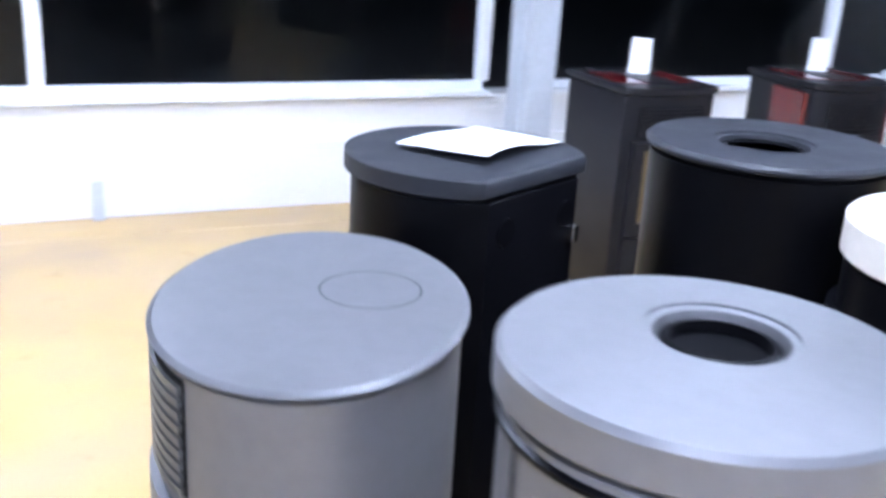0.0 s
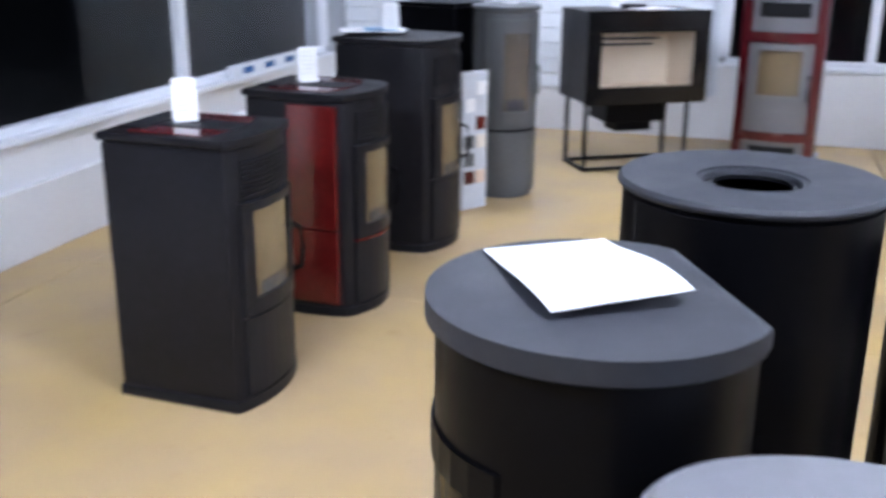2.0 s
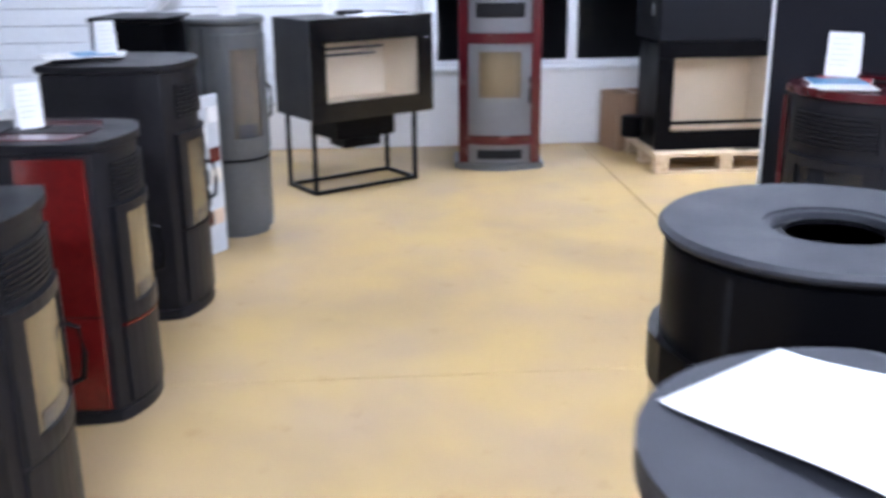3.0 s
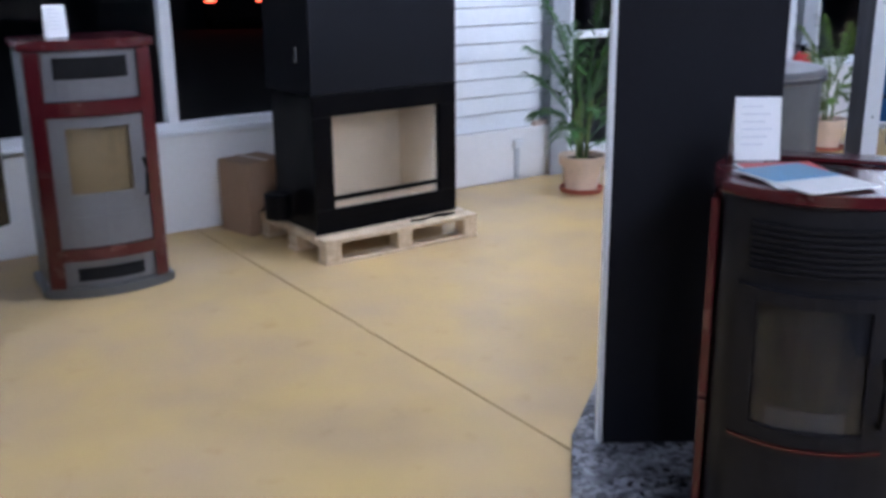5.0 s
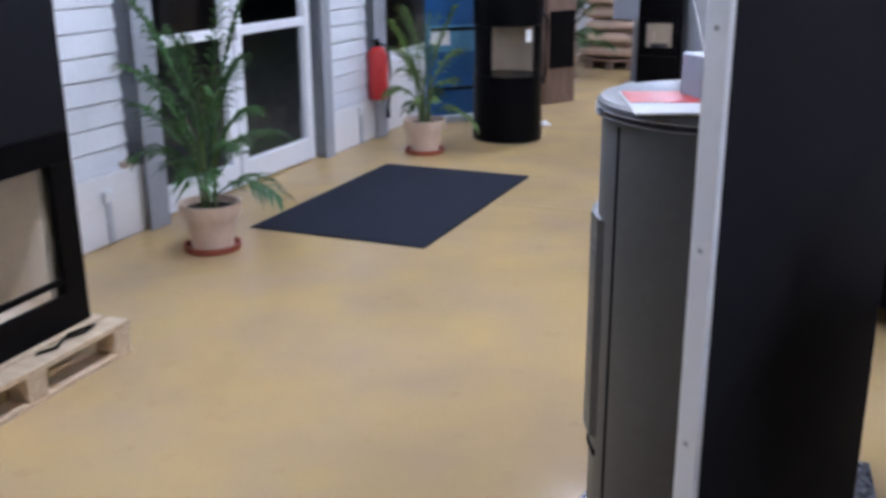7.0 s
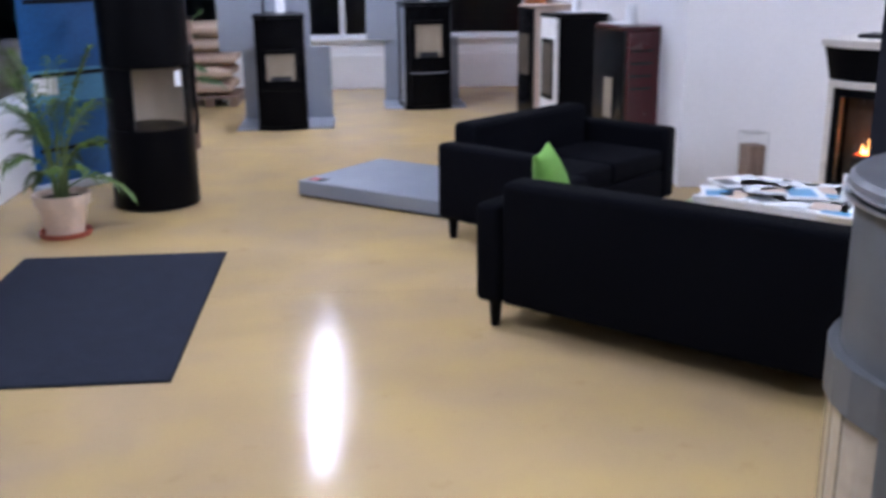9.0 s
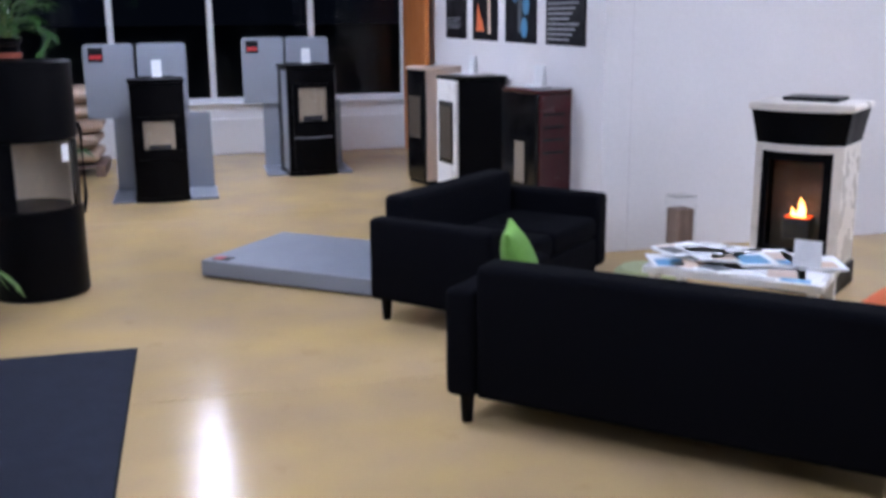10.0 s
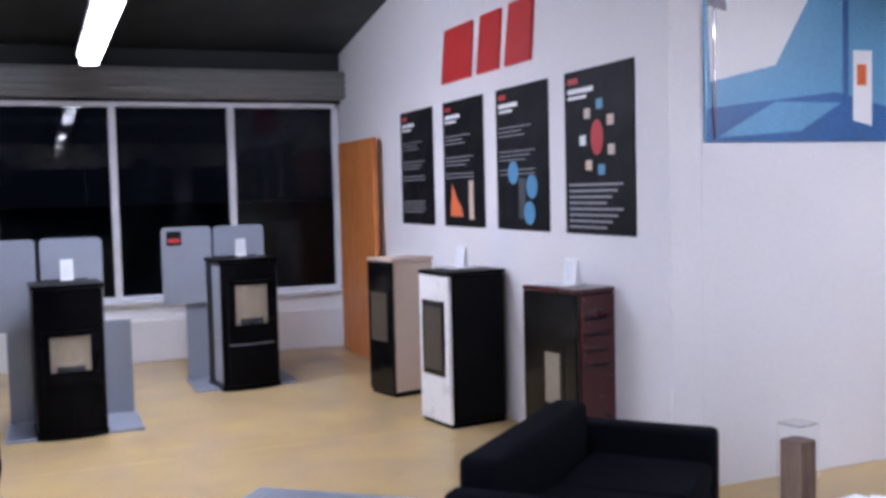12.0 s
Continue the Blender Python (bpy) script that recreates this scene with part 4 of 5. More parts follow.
def frond(bm, base, az, length, rise, droop, leaflets_n, width, rng):
    """An arching stalk with two rows of narrow leaflets."""
    pts = []
    for i in range(9):
        s = i / 8
        pts.append(Vector((math.cos(az) * length * s, math.sin(az) * length * s, rise * s - droop * s * s)) + base)
    tube(pts, [0.006 - 0.0045 * i / 8 for i in range(9)], 5, bm=bm)
    for k in range(leaflets_n):
        s = 0.25 + 0.75 * k / (leaflets_n - 1)
        f = s * 8
        i = min(7, int(f))
        p = pts[i].lerp(pts[i + 1], f - i)
        tang = (pts[i + 1] - pts[i]).normalized()
        sidev = tang.cross(Vector((0, 0, 1))).normalized()
        for sg in (-1, 1):
            d = (tang * 0.75 + sidev * sg * 0.8 + Vector((0, 0, -0.25 + 0.3 * rng.random()))).normalized()
            ln = length * 0.52 * (1 - 0.5 * abs(s - 0.5)) * (0.8 + 0.4 * rng.random())
            w = width * (0.7 + 0.5 * rng.random())
            side2 = d.cross(Vector((0, 0, 1))).normalized() * w
            tip = p + d * ln + Vector((0, 0, -0.35 * ln * rng.random()))
            mid = p + d * ln * 0.5 + Vector((0, 0, 0.02))
            v = [bm.verts.new(c) for c in (p, mid + side2, tip, mid - side2)]
            m2 = bm.verts.new(mid + Vector((0, 0, -0.006)))
            bm.faces.new((v[0], v[1], m2))
            bm.faces.new((v[1], v[2], m2))
            bm.faces.new((v[2], v[3], m2))
            bm.faces.new((v[3], v[0], m2))


def potted_palm(at, scale, seed, label, leafmat, n_fronds=13, spread=0.5, tall=0.9, pot=TERRACOTTA, pot_r=0.15, pot_h=0.26):
    rng = random.Random(seed)
    e = thing("potted_palm", pose(at[0], at[1], 0), label, "plant", "potted palms")
    smooth(part("saucer", lathe([(pot_r * 0.8, 0), (pot_r * 0.98, 0.004), (pot_r * 1.02, 0.035), (pot_r * 0.95, 0.035), (pot_r * 0.9, 0.012)], 30), SAUCER, e))
    smooth(part("pot", lathe([(pot_r * 0.72, 0.014), (pot_r * 0.95, pot_h * 0.74), (pot_r * 1.07, pot_h * 0.75), (pot_r * 1.1, pot_h), (pot_r * 0.98, pot_h), (pot_r * 0.92, pot_h - 0.04)], 34), pot, e))
    part("soil", lathe([(pot_r * 0.91, pot_h - 0.05), (pot_r * 0.91, pot_h - 0.035)], 24), SOIL, e)
    for k in range(5):
        a = 2 * math.pi * k / 5
        bm = tube([(0.03 * math.cos(a), 0.03 * math.sin(a), pot_h - 0.04), (0.05 * math.cos(a), 0.05 * math.sin(a), pot_h + 0.2 * scale), (0.07 * math.cos(a), 0.07 * math.sin(a), pot_h + 0.38 * scale)], [0.012, 0.01, 0.007], 6)
        part("stem", bm, STEM, e)
    bm = bmesh.new()
    for k in range(n_fronds):
        az = 2.4 * k + rng.random() * 0.6
        ring_ = k / n_fronds
        ln = spread * scale * (0.55 + 0.5 * rng.random()) * (1.0 - 0.25 * ring_)
        base = Vector((0.03 * math.cos(az), 0.03 * math.sin(az), pot_h + (0.02 + 0.40 * ring_) * scale))
        frond(bm, base, az, ln, tall * scale * (0.35 + 0.55 * ring_), tall * scale * (0.22 + 0.22 * rng.random()) * (1 - 0.4 * ring_), 13, 0.015 * scale, rng)
    tagged(part("fronds", bm, leafmat, e), kind="stuff")
    return e


potted_palm((0.63, 6.28), 1.0, 3, "dark green potted palm in a pale clay pot by a door", LEAF, 19, 0.43, 1.10)
potted_palm((0.68, 8.98), 0.85, 5, "light green potted palm in a pale clay pot", LEAF_LIGHT, 15, 0.42, 0.9, pot_r=0.15)
potted_palm((0.47, 13.5), 1.1, 8, "bushy green potted plant in an orange pot", LEAF, 22, 0.42, 0.95)

e = thing("fire_extinguisher", pose(0.10, 9.36, 0.32), "red fire extinguisher hanging on the wall", "extinguisher")
smooth(part("cylinder", lathe([(0.04, 0), (0.075, 0.01), (0.08, 0.04), (0.08, 0.36), (0.06, 0.41), (0.03, 0.43)], 28), RED, e))
part("valve", lathe([(0.025, 0.43), (0.025, 0.47), (0.012, 0.48)], 16), BLACK, e)
part("lever", box(-0.01, 0.01, -0.09, 0.04, 0.475, 0.49, 0.003), BLACK, e)
part("hose", tube([(0.02, 0.02, 0.45), (0.05, 0.09, 0.42), (0.06, 0.11, 0.2), (0.05, 0.10, 0.0), (0.04, 0.09, -0.08)], 0.011), RUBBER, e)
part("horn", lathe([(0.012, -0.16), (0.02, -0.16), (0.013, -0.07)], 14, cx=0.04, cy=0.09), RUBBER, e)
part("wall_bracket", box(-0.09, -0.075, -0.05, 0.05, 0.1, 0.35, 0.003), STEEL, e)

for y in (6.14, 9.10):
    e = thing("wall_socket", pose(0.062, y, 0.0), "small white outlet box with grey conduit on the low wall", "socket", "outlet boxes")
    part("outlet_box", box(0, 0.035, -0.035, 0.035, 0.24, 0.30, 0.004), PVC, e)
    part("conduit", box(0, 0.02, -0.018, 0.018, 0.01, 0.24, 0.003), STEEL_LIGHT, e)
for x in (7.53, 4.74):
    e = thing("wall_socket", pose(x, YS + 0.052, 0.0), "small white outlet box with grey conduit on the low wall", "socket", "outlet boxes")
    part("outlet_box", box(-0.04, 0.04, 0, 0.04, 0.21, 0.29, 0.004), PVC, e)
    part("conduit", box(-0.03, 0.03, 0, 0.035, 0.0, 0.21, 0.003), STEEL_LIGHT, e)

e = thing("sill_sign", pose(1.659, -0.76, SILL + 0.003), "long white box with blue marks on the window sill", "sign")
part("box_body", box(-0.542, 0.542, -0.03, 0.03, 0.0, 0.085, 0.003), PVC, e)
for k in range(3):
    x = 0.542 * (-0.62 + 0.62 * k)
    part("blue_mark", box(x - 0.075, x + 0.075, 0.0305, 0.033, 0.02, 0.065), BLUE, e)
e = tagged(finish("paper_sheet", box(-0.08, 0.08, -0.11, 0.11, 0.0, 0.003), PAPER), "white paper sheet lying on the floor", "paper")
e.matrix_world = pose(1.134, 10.479, 0.001, 0, 0, 30)
e = tagged(finish("wood_block", box(-0.04, 0.04, -0.07, 0.07, 0.0, 0.035, 0.004), BEIGE), "small beige block lying on the low wall", "block")
e.matrix_world = pose(0.012, 6.385, 0.381, 0, 0, 12)

# blue advertising banner before the window
e = thing("banner", pose(0.50, 10.45, 0, 0, 0, 45), "blue printed roll-up banner with pale figures", "banner")
part("sheet", box(-0.45, 0.45, -0.004, 0.004, 0.06, 1.9), BLUE, e)
part("base_bar", box(-0.46, 0.46, -0.06, 0.06, 0, 0.055, 0.01), STEEL_LIGHT, e)
part("print", prism([(-0.42, -0.0075), (0.2, -0.0075), (0.2, -0.0045), (-0.42, -0.0045)], 0.62, 0.85), SKY_BLUE, e)
part("print", box(-0.4, -0.22, -0.0095, -0.008, 0.68, 0.80), PAPER, e)
for z in (0.80, 0.28, 1.3):
    part("print_bar", box(-0.4, 0.4, -0.0095, -0.0078, z, z + 0.03), INK, e)

# tall black stove with open glass sides
e = thing("black_cylinder_stove", pose(1.08, 9.75, 0, 0, 0, 30), "tall black round stove with a wide glass window", "stove")
n = 48
smooth(part("lower_body", lathe([(0.26, 0), (0.28, 0.01), (0.28, 0.52), (0.27, 0.53)], n), BLACK, e))
smooth(part("upper_body", lathe([(0.27, 0.92), (0.28, 0.93), (0.28, 1.36), (0.26, 1.37)], n), BLACK, e))
arc = [(0.272 * math.cos(a), 0.272 * math.sin(a)) for a in [radians(-50 + 280 * i / 36) for i in range(37)]]
arc += [(x * 0.93, y * 0.93) for x, y in reversed(arc)]
smooth(part("back_shell", prism(arc, 0.531, 0.919), BLACK, e))
arc = [(0.250 * math.cos(a), 0.250 * math.sin(a)) for a in [radians(-40 + 260 * i / 36) for i in range(37)]]
arc += [(x * 0.9, y * 0.9) for x, y in reversed(arc)]
smooth(part("lining", prism(arc, 0.532, 0.918), FIREBRICK, e))
bfront = lambda x: -math.sqrt(max(0.274 ** 2 - x * x, 0.0001))
part("pane", skin(bfront, -0.18, 0.18, 0.535, 0.915, 0.0, 0.004, 20), STOVE_GLASS, e)
part("handle", tube([(0.285, -0.05, 0.45), (0.30, -0.06, 0.55), (0.30, -0.06, 0.95), (0.285, -0.05, 1.0)], 0.012), BLACK, e)
part("data_plate", skin(bfront, 0.09, 0.14, 0.80, 0.90, 0.004, 0.003), PAPER, e)
pl = potted_palm((1.0, 9.85), 0.5, 21, "bushy green plant in a dark pot on a black stove", LEAF, 26, 0.5, 0.8, BLACK, 0.09, 0.12)
pl.location.z = 1.375
e = thing("brown_stove", pose(0.82, 11.72, 0, 0, 0, 60), "brown and black square stove by the window", "stove")
part("body", box(-0.2, 0.2, -0.18, 0.18, 0.0, 1.1, 0.012), BARK, e)
part("door", box(-0.16, 0.16, -0.205, -0.182, 0.35, 0.9, 0.006), BLACK, e)
part("lid", box(-0.21, 0.21, -0.19, 0.19, 1.102, 1.13, 0.008), BLACK, e)

# sacks of pellets on a pallet
e = thing("pallet", pose(0.80, 14.78, 0), "dark wooden pallet under pellet sacks", "pallet")
part("deck", box(-0.32, 0.32, -0.4, 0.4, 0.09, 0.12, 0.004), BARK, e)
for x in (-0.26, 0, 0.26):
    part("runner", box(x - 0.05, x + 0.05, -0.4, 0.4, 0, 0.088, 0.004), BARK, e)
rng = random.Random(4)
for k in range(5):
    bm = bmesh.new()
    bmesh.ops.create_cube(bm, size=1)
    bmesh.ops.subdivide_edges(bm, edges=bm.edges[:], cuts=9, use_grid_fill=True)
    for v in bm.verts:
        x, y, z = v.co
        puff = (1 - (2 * x) ** 4) * (1 - (2 * y) ** 4)
        v.co = (x * 0.64, y * 0.74, z * (0.05 + 0.118 * max(puff, 0) ** 0.4) + 0.010 * noise.noise((x * 7 + k, y * 7, k)))
    s = tagged(smooth(finish("pellet_sack", bm, SACK), 60), "beige plastic pellet sack in a stack", "sack", "stacked sacks")
    s.matrix_world = pose(0.76 + rng.uniform(-0.03, 0.03), 14.78 + rng.uniform(-0.03, 0.03), 0.207 + 0.158 * k, 0, 0, rng.uniform(-4, 4))


# ---- display stands with stoves ----
def logo(parent, x, y, z, s):
    part("logo_plate", box(x - s / 2, x + s / 2, y - 0.003, y, z - s / 2, z + s / 2), INK, parent)
    part("logo_mark", box(x - s * 0.4, x + s * 0.4, y - 0.0065, y - 0.0035, z - s * 0.3, z - s * 0.02), RED, parent)


def display_stand(at, yaw, panels, lower, label):
    e = thing("display_stand", pose(at[0], at[1], 0, 0, 0, yaw), label, "display stand", "grey display stands")
    x0, x1, zt = lower
    part("base_plate", box(x0 - 0.02, x1 + 0.02, -0.5, 0.16, 0, 0.02, 0.004), DISPLAY, e)
    part("lower_board", box(x0, x1, 0.10, 0.13, 0.02, zt, 0.004), DISPLAY, e)
    for k, (a, b, za, zb) in enumerate(panels):
        own = bmesh.new()
        r = 0.04
        pts = [(a, za), (b, za)]
        for cx, cz, a0 in ((b - r, zb - r, 0), (a + r, zb - r, 90)):
            for i in range(5):
                t = radians(a0 + 90 * i / 4)
                pts.append((cx + r * math.cos(t), cz + r * math.sin(t)))
        lo = [own.verts.new((x, 0.07, z)) for x, z in pts]
        hi = [own.verts.new((x, 0.095, z)) for x, z in pts]
        own.faces.new(lo)
        own.faces.new(hi[::-1])
        for i in range(len(lo)):
            own.faces.new((lo[i], hi[i], hi[(i + 1) % len(lo)], lo[(i + 1) % len(lo)]))
        p = part("upper_panel", own, DISPLAY, e)
        if k == 0:
            logo(p, a + 0.11, 0.069, zb - 0.1, 0.13)
    return e


display_stand((1.73, 13.20), 0, ((-0.64, -0.20, 0.70, 1.38), (-0.17, 0.27, 0.70, 1.38)), (-0.42, 0.46, 0.74), "grey display stand with tall rounded panels")
pellet_stove((1.72, 12.90), 3, 0.46, 0.40, 1.08, 0.06, "black pellet stove with a small pale window", BLACK, top=BLACK, win=(0.44, 0.67), grl=None, lining=DIM_LINING, group="stoves on display stands")
display_stand((3.19, 14.42), 0, ((-0.62, -0.18, 0.70, 1.40), (-0.16, 0.30, 0.70, 1.40)), (-0.42, 0.42, 0.72), "grey display stand with tall rounded panels")
pellet_stove((3.19, 14.06), 8, 0.50, 0.40, 1.13, 0.05, "black pellet stove with grey sides and a square window", BLACK, side=DISPLAY, top=BLACK, win=(0.50, 0.80), grl=None, lining=DIM_LINING, group="stoves on display stands")

# ---- three stoves by the poster wall ----
def slab_stove(at, yaw, w, d, h, front_mat, body_mat, label, win, slots=False, frame=None):
    """A narrow stove with flat sides: body, front plate, window, lid."""
    e = thing("pellet_stove", pose(at[0], at[1], 0, 0, 0, yaw), label, "stove", "stoves by the poster wall")
    part("body", box(-w / 2, w / 2, -d / 2 + 0.03, d / 2, 0.03, h - 0.03, 0.02, 3), body_mat, e)
    part("base", box(-w / 2 + 0.01, w / 2 - 0.01, -d / 2 + 0.02, d / 2 - 0.01, 0, 0.029), BLACK, e)
    f = part("front_plate", box(-w / 2, w / 2, -d / 2, -d / 2 + 0.028, 0.03, h - 0.03, 0.01, 3), front_mat, e)
    part("window_frame", box(win[0] - 0.03, win[1] + 0.03, -d / 2 - 0.006, -d / 2 - 0.001, win[2] - 0.04, win[3] + 0.04, 0.002), BLACK_GLOSS, f)
    part("lining", box(win[0], win[1], -d / 2 - 0.011, -d / 2 - 0.0065, win[2], win[3]), DARK_LINING if not slots else DIM_LINING, f)
    part("lid", box(-w / 2 - 0.004, w / 2 + 0.004, -d / 2 - 0.004, d / 2 + 0.004, h - 0.029, h, 0.01, 3), frame or body_mat, e)
    if slots:
        # Vent slots are not cut: black strips give the shade inside them.
        for s in (-1, 1):
            for k in range(4):
                z = h * (0.84 - 0.085 * k)
                part("slot_shade_strip", box(min(s * (w / 2 - 0.004), s * (w / 2 + 0.003)), max(s * (w / 2 - 0.004), s * (w / 2 + 0.003)), -0.1, 0.08, z - 0.012, z + 0.006, 0.002), RUBBER, e)
    return e


slab_stove((4.33, 13.10), -76, 0.36, 0.42, 1.13, BLACK_GLOSS, BEIGE, "beige steel stove with a black glass front", (-0.12, 0.12, 0.45, 0.85))
slab_stove((4.37, 11.90), -81, 0.41, 0.48, 1.10, WHITE_ENAMEL, BLACK, "black stove with a white enamel front", (-0.12, 0.12, 0.40, 0.85))
slab_stove((4.49, 10.54), -77, 0.475, 0.33, 1.08, BLACK_GLOSS, BURGUNDY, "burgundy stove with a black front and side slots", (-0.03, 0.10, 0.40, 0.70), True)
price_card(4.40, 11.95, 1.102, -80, 0.1, 0.16, 9)
price_card(4.50, 10.52, 1.082, -70, 0.1, 0.16, 9)
leaflets(4.45, 10.62, 1.083, 20, "white leaflet lying on a stove", 1, (PAPER,))
leaflets(4.38, 12.02, 1.103, 10, "white leaflet lying on a stove", 1, (PAPER,))


# ---- posters ----
def bars(parent, rows, x0, y, material):
    for z, w, t in rows:
        part("print_bar", box(x0, x0 + w, y - 0.0025, y, z - t / 2, z + t / 2), material, parent)


def poster(y, w, kind):
    e = thing("poster", pose(XD - 0.012, y, 1.88, 0, 0, -90), "black advertising poster with small grey text and pictures", "poster", "posters in a row")
    part("sheet", box(-w / 2, w / 2, 0, 0.01, -0.5, 0.5, 0.002), INK, e)
    x0 = -w / 2 + 0.05
    part("heading_mark", box(x0, x0 + 0.12, -0.003, -0.0005, 0.42, 0.455), RED, e)
    bars(e, ((0.375, 0.30, 0.03), (0.335, 0.22, 0.02)), x0, -0.0005, PAPER)
    if kind == 3:
        part("drawing", prism(ring(0.07, 24), 0.001, 0.004), RED, e).matrix_local = pose(0, 0, 0.08, 90) @ Matrix.Diagonal((1, 1.5, 1, 1))
        for k in range(7):
            a = 2 * math.pi * k / 7 + 0.5
            part("drawing", box(0.17 * math.cos(a) - 0.035, 0.17 * math.cos(a) + 0.035, -0.003, -0.0005, 0.08 + 0.2 * math.sin(a) - 0.03, 0.08 + 0.2 * math.sin(a) + 0.03), (TERRACOTTA, SKY_BLUE, BEIGE, PAPER)[k % 4], e)
        bars(e, [(-0.2 - 0.037 * k, 0.62 - 0.06 * (k * 5 % 4), 0.014) for k in range(8)], x0, -0.0005, TEXT_GREY)
    else:
        bars(e, [(0.22 - 0.03 * k, 0.5 - 0.05 * (k * 3 % 4), 0.008) for k in range(3)] + [(0.05 - 0.03 * k, 0.55 - 0.07 * (k % 3), 0.008) for k in range(3)] + [(-0.08 - 0.03 * k, 0.55, 0.008) for k in range(2)], x0, -0.0005, TEXT_GREY)
        if kind == 0:
            bars(e, [(-0.3 - 0.03 * k, 0.55 - 0.05 * (k % 2), 0.008) for k in range(4)], x0, -0.0005, TEXT_GREY)
        if kind == 1:
            fl = [(-0.26, -0.42), (0.0, -0.42), (-0.04, -0.34), (-0.12, -0.28), (-0.22, -0.16)]
            own = bmesh.new()
            own.faces.new([own.verts.new((x, -0.003, z)) for x, z in fl])
            own.faces.new([own.verts.new((x, -0.0006, z)) for x, z in fl][::-1])
            part("drawing", own, ORANGE_CLOTH, e)
            part("drawing", box(0.12, 0.2, -0.003, -0.0005, -0.44, -0.14), TERRACOTTA, e)
        if kind == 2:
            for cx, cz in ((-0.12, -0.1), (0.16, -0.2), (0.12, -0.38)):
                part("drawing", prism(ring(0.08, 24), 0.001, 0.004), SKY_BLUE, e).matrix_local = pose(cx, 0, cz, 90)
            part("drawing", box(-0.04, 0.06, -0.0028, -0.0005, -0.42, -0.14), GREY_ENAMEL, e)
    return e


for k, y in enumerate((13.545, 12.52, 11.50, 10.485)):
    poster(y, 0.785, k)

# red sign shapes high on the wall
e = thing("wall_logo", pose(XD - 0.016, 12.11, 2.73, 0, 0, -90), "flat red logo of three slanted shapes on the wall", "logo")
for k, (x0, x1) in enumerate(((-0.78, -0.16), (-0.08, 0.34), (0.40, 0.84))):
    own = bmesh.new()
    pts = [(x0, -0.2), (x1 - 0.06, -0.2), (x1 - 0.03, -0.02), (x1, 0.22), (x0 + 0.09, 0.22), (x0 + 0.04, 0.0)]
    lo = [own.verts.new((x, 0.015, z)) for x, z in pts]
    hi = [own.verts.new((x, -0.01, z)) for x, z in pts]
    own.faces.new(lo)
    own.faces.new(hi[::-1])
    for i in range(len(lo)):
        own.faces.new((lo[i], hi[i], hi[(i + 1) % len(lo)], lo[(i + 1) % len(lo)]))
    part("logo_shape", own, RED, e)

# mountain picture on the return wall
e = thing("wall_picture", pose(5.54, YE - 0.012, 2.31), "large blue and white printed mountain picture", "picture")
part("sheet", box(-0.645, 0.645, 0, 0.01, -0.42, 0.42, 0.002), SKY_BLUE, e)


def flat(pts, y, material, name="drawing"):
    own = bmesh.new()
    lo = [own.verts.new((x * 0.87, y, z)) for x, z in pts]
    hi = [own.verts.new((x * 0.87, y + 0.002, z)) for x, z in pts]
    own.faces.new(lo)
    own.faces.new(hi[::-1])
    for i in range(len(lo)):
        own.faces.new((lo[i], hi[i], hi[(i + 1) % len(lo)], lo[(i + 1) % len(lo)]))
    return part(name, own, material, e)


flat([(-0.72, -0.42), (0.74, -0.42), (0.74, -0.22), (0.30, -0.14), (-0.72, -0.24)], -0.003, BLUE)
flat([(-0.66, -0.40), (0.0, -0.36), (0.34, -0.2), (-0.2, -0.2)], -0.006, SKY_BLUE)
flat([(-0.70, -0.1), (-0.2, 0.0), (0.1, 0.42), (-0.72, 0.42)], -0.006, PAPER)
flat([(0.36, -0.22), (0.40, -0.22), (0.40, 0.42), (0.36, 0.42)], -0.006, BLUE)
flat([(0.44, -0.30), (0.60, -0.33), (0.60, 0.1), (0.44, 0.1)], -0.006, PAPER)
flat([(0.47, -0.10), (0.55, -0.10), (0.55, 0.02), (0.47, 0.02)], -0.009, ORANGE_CLOTH)
flat([(-0.68, -0.40), (-0.665, -0.40), (-0.665, 0.30), (-0.68, 0.30)], -0.009, BURGUNDY)
flat([(-0.73, 0.30), (-0.58, 0.28), (-0.58, 0.34), (-0.73, 0.36)], -0.0095, BURGUNDY)


# ---- sitting corner ----
def cushion(bm_dims, puff=0.03, seg=10):
    x0, x1, y0, y1, z0, z1 = bm_dims
    bm = box(x0, x1, y0, y1, z0, z1, 0.035, 4)
    return bm


def sofa(at, yaw, length, label):
    """Fabric two-seater: back along local y=0, seat towards +y."""
    e = thing("sofa", pose(at[0], at[1], 0, 0, 0, yaw), label, "sofa", "black sofas")
    d, aw = 0.74, 0.13
    smooth(part("seat_base", box(aw, length - aw, 0.02, d, 0.12, 0.30, 0.015, 3), SOFA, e))
    smooth(part("backrest", box(aw + 0.002, length - aw - 0.002, 0.0, 0.17, 0.121, 0.665, 0.035, 4), SOFA, e))
    for a in (0, length - aw):
        smooth(part("armrest", box(a, a + aw, -0.005, d + 0.01, 0.12, 0.56, 0.03, 4), SOFA, e))
    m = (length - 2 * aw)
    for k in range(2):
        x0 = aw + m * k / 2 + 0.004
        smooth(part("seat_cushion", box(x0, x0 + m / 2 - 0.008, 0.175, d + 0.005, 0.302, 0.43, 0.035, 4), SOFA, e))
    for x in (0.07, length - 0.07):
        for y in (0.06, d - 0.06):
            part("leg", prism(ring(0.022, 14, x, y), 0, 0.122, top=ring(0.03, 14, x, y)), BLACK, e)
    return e


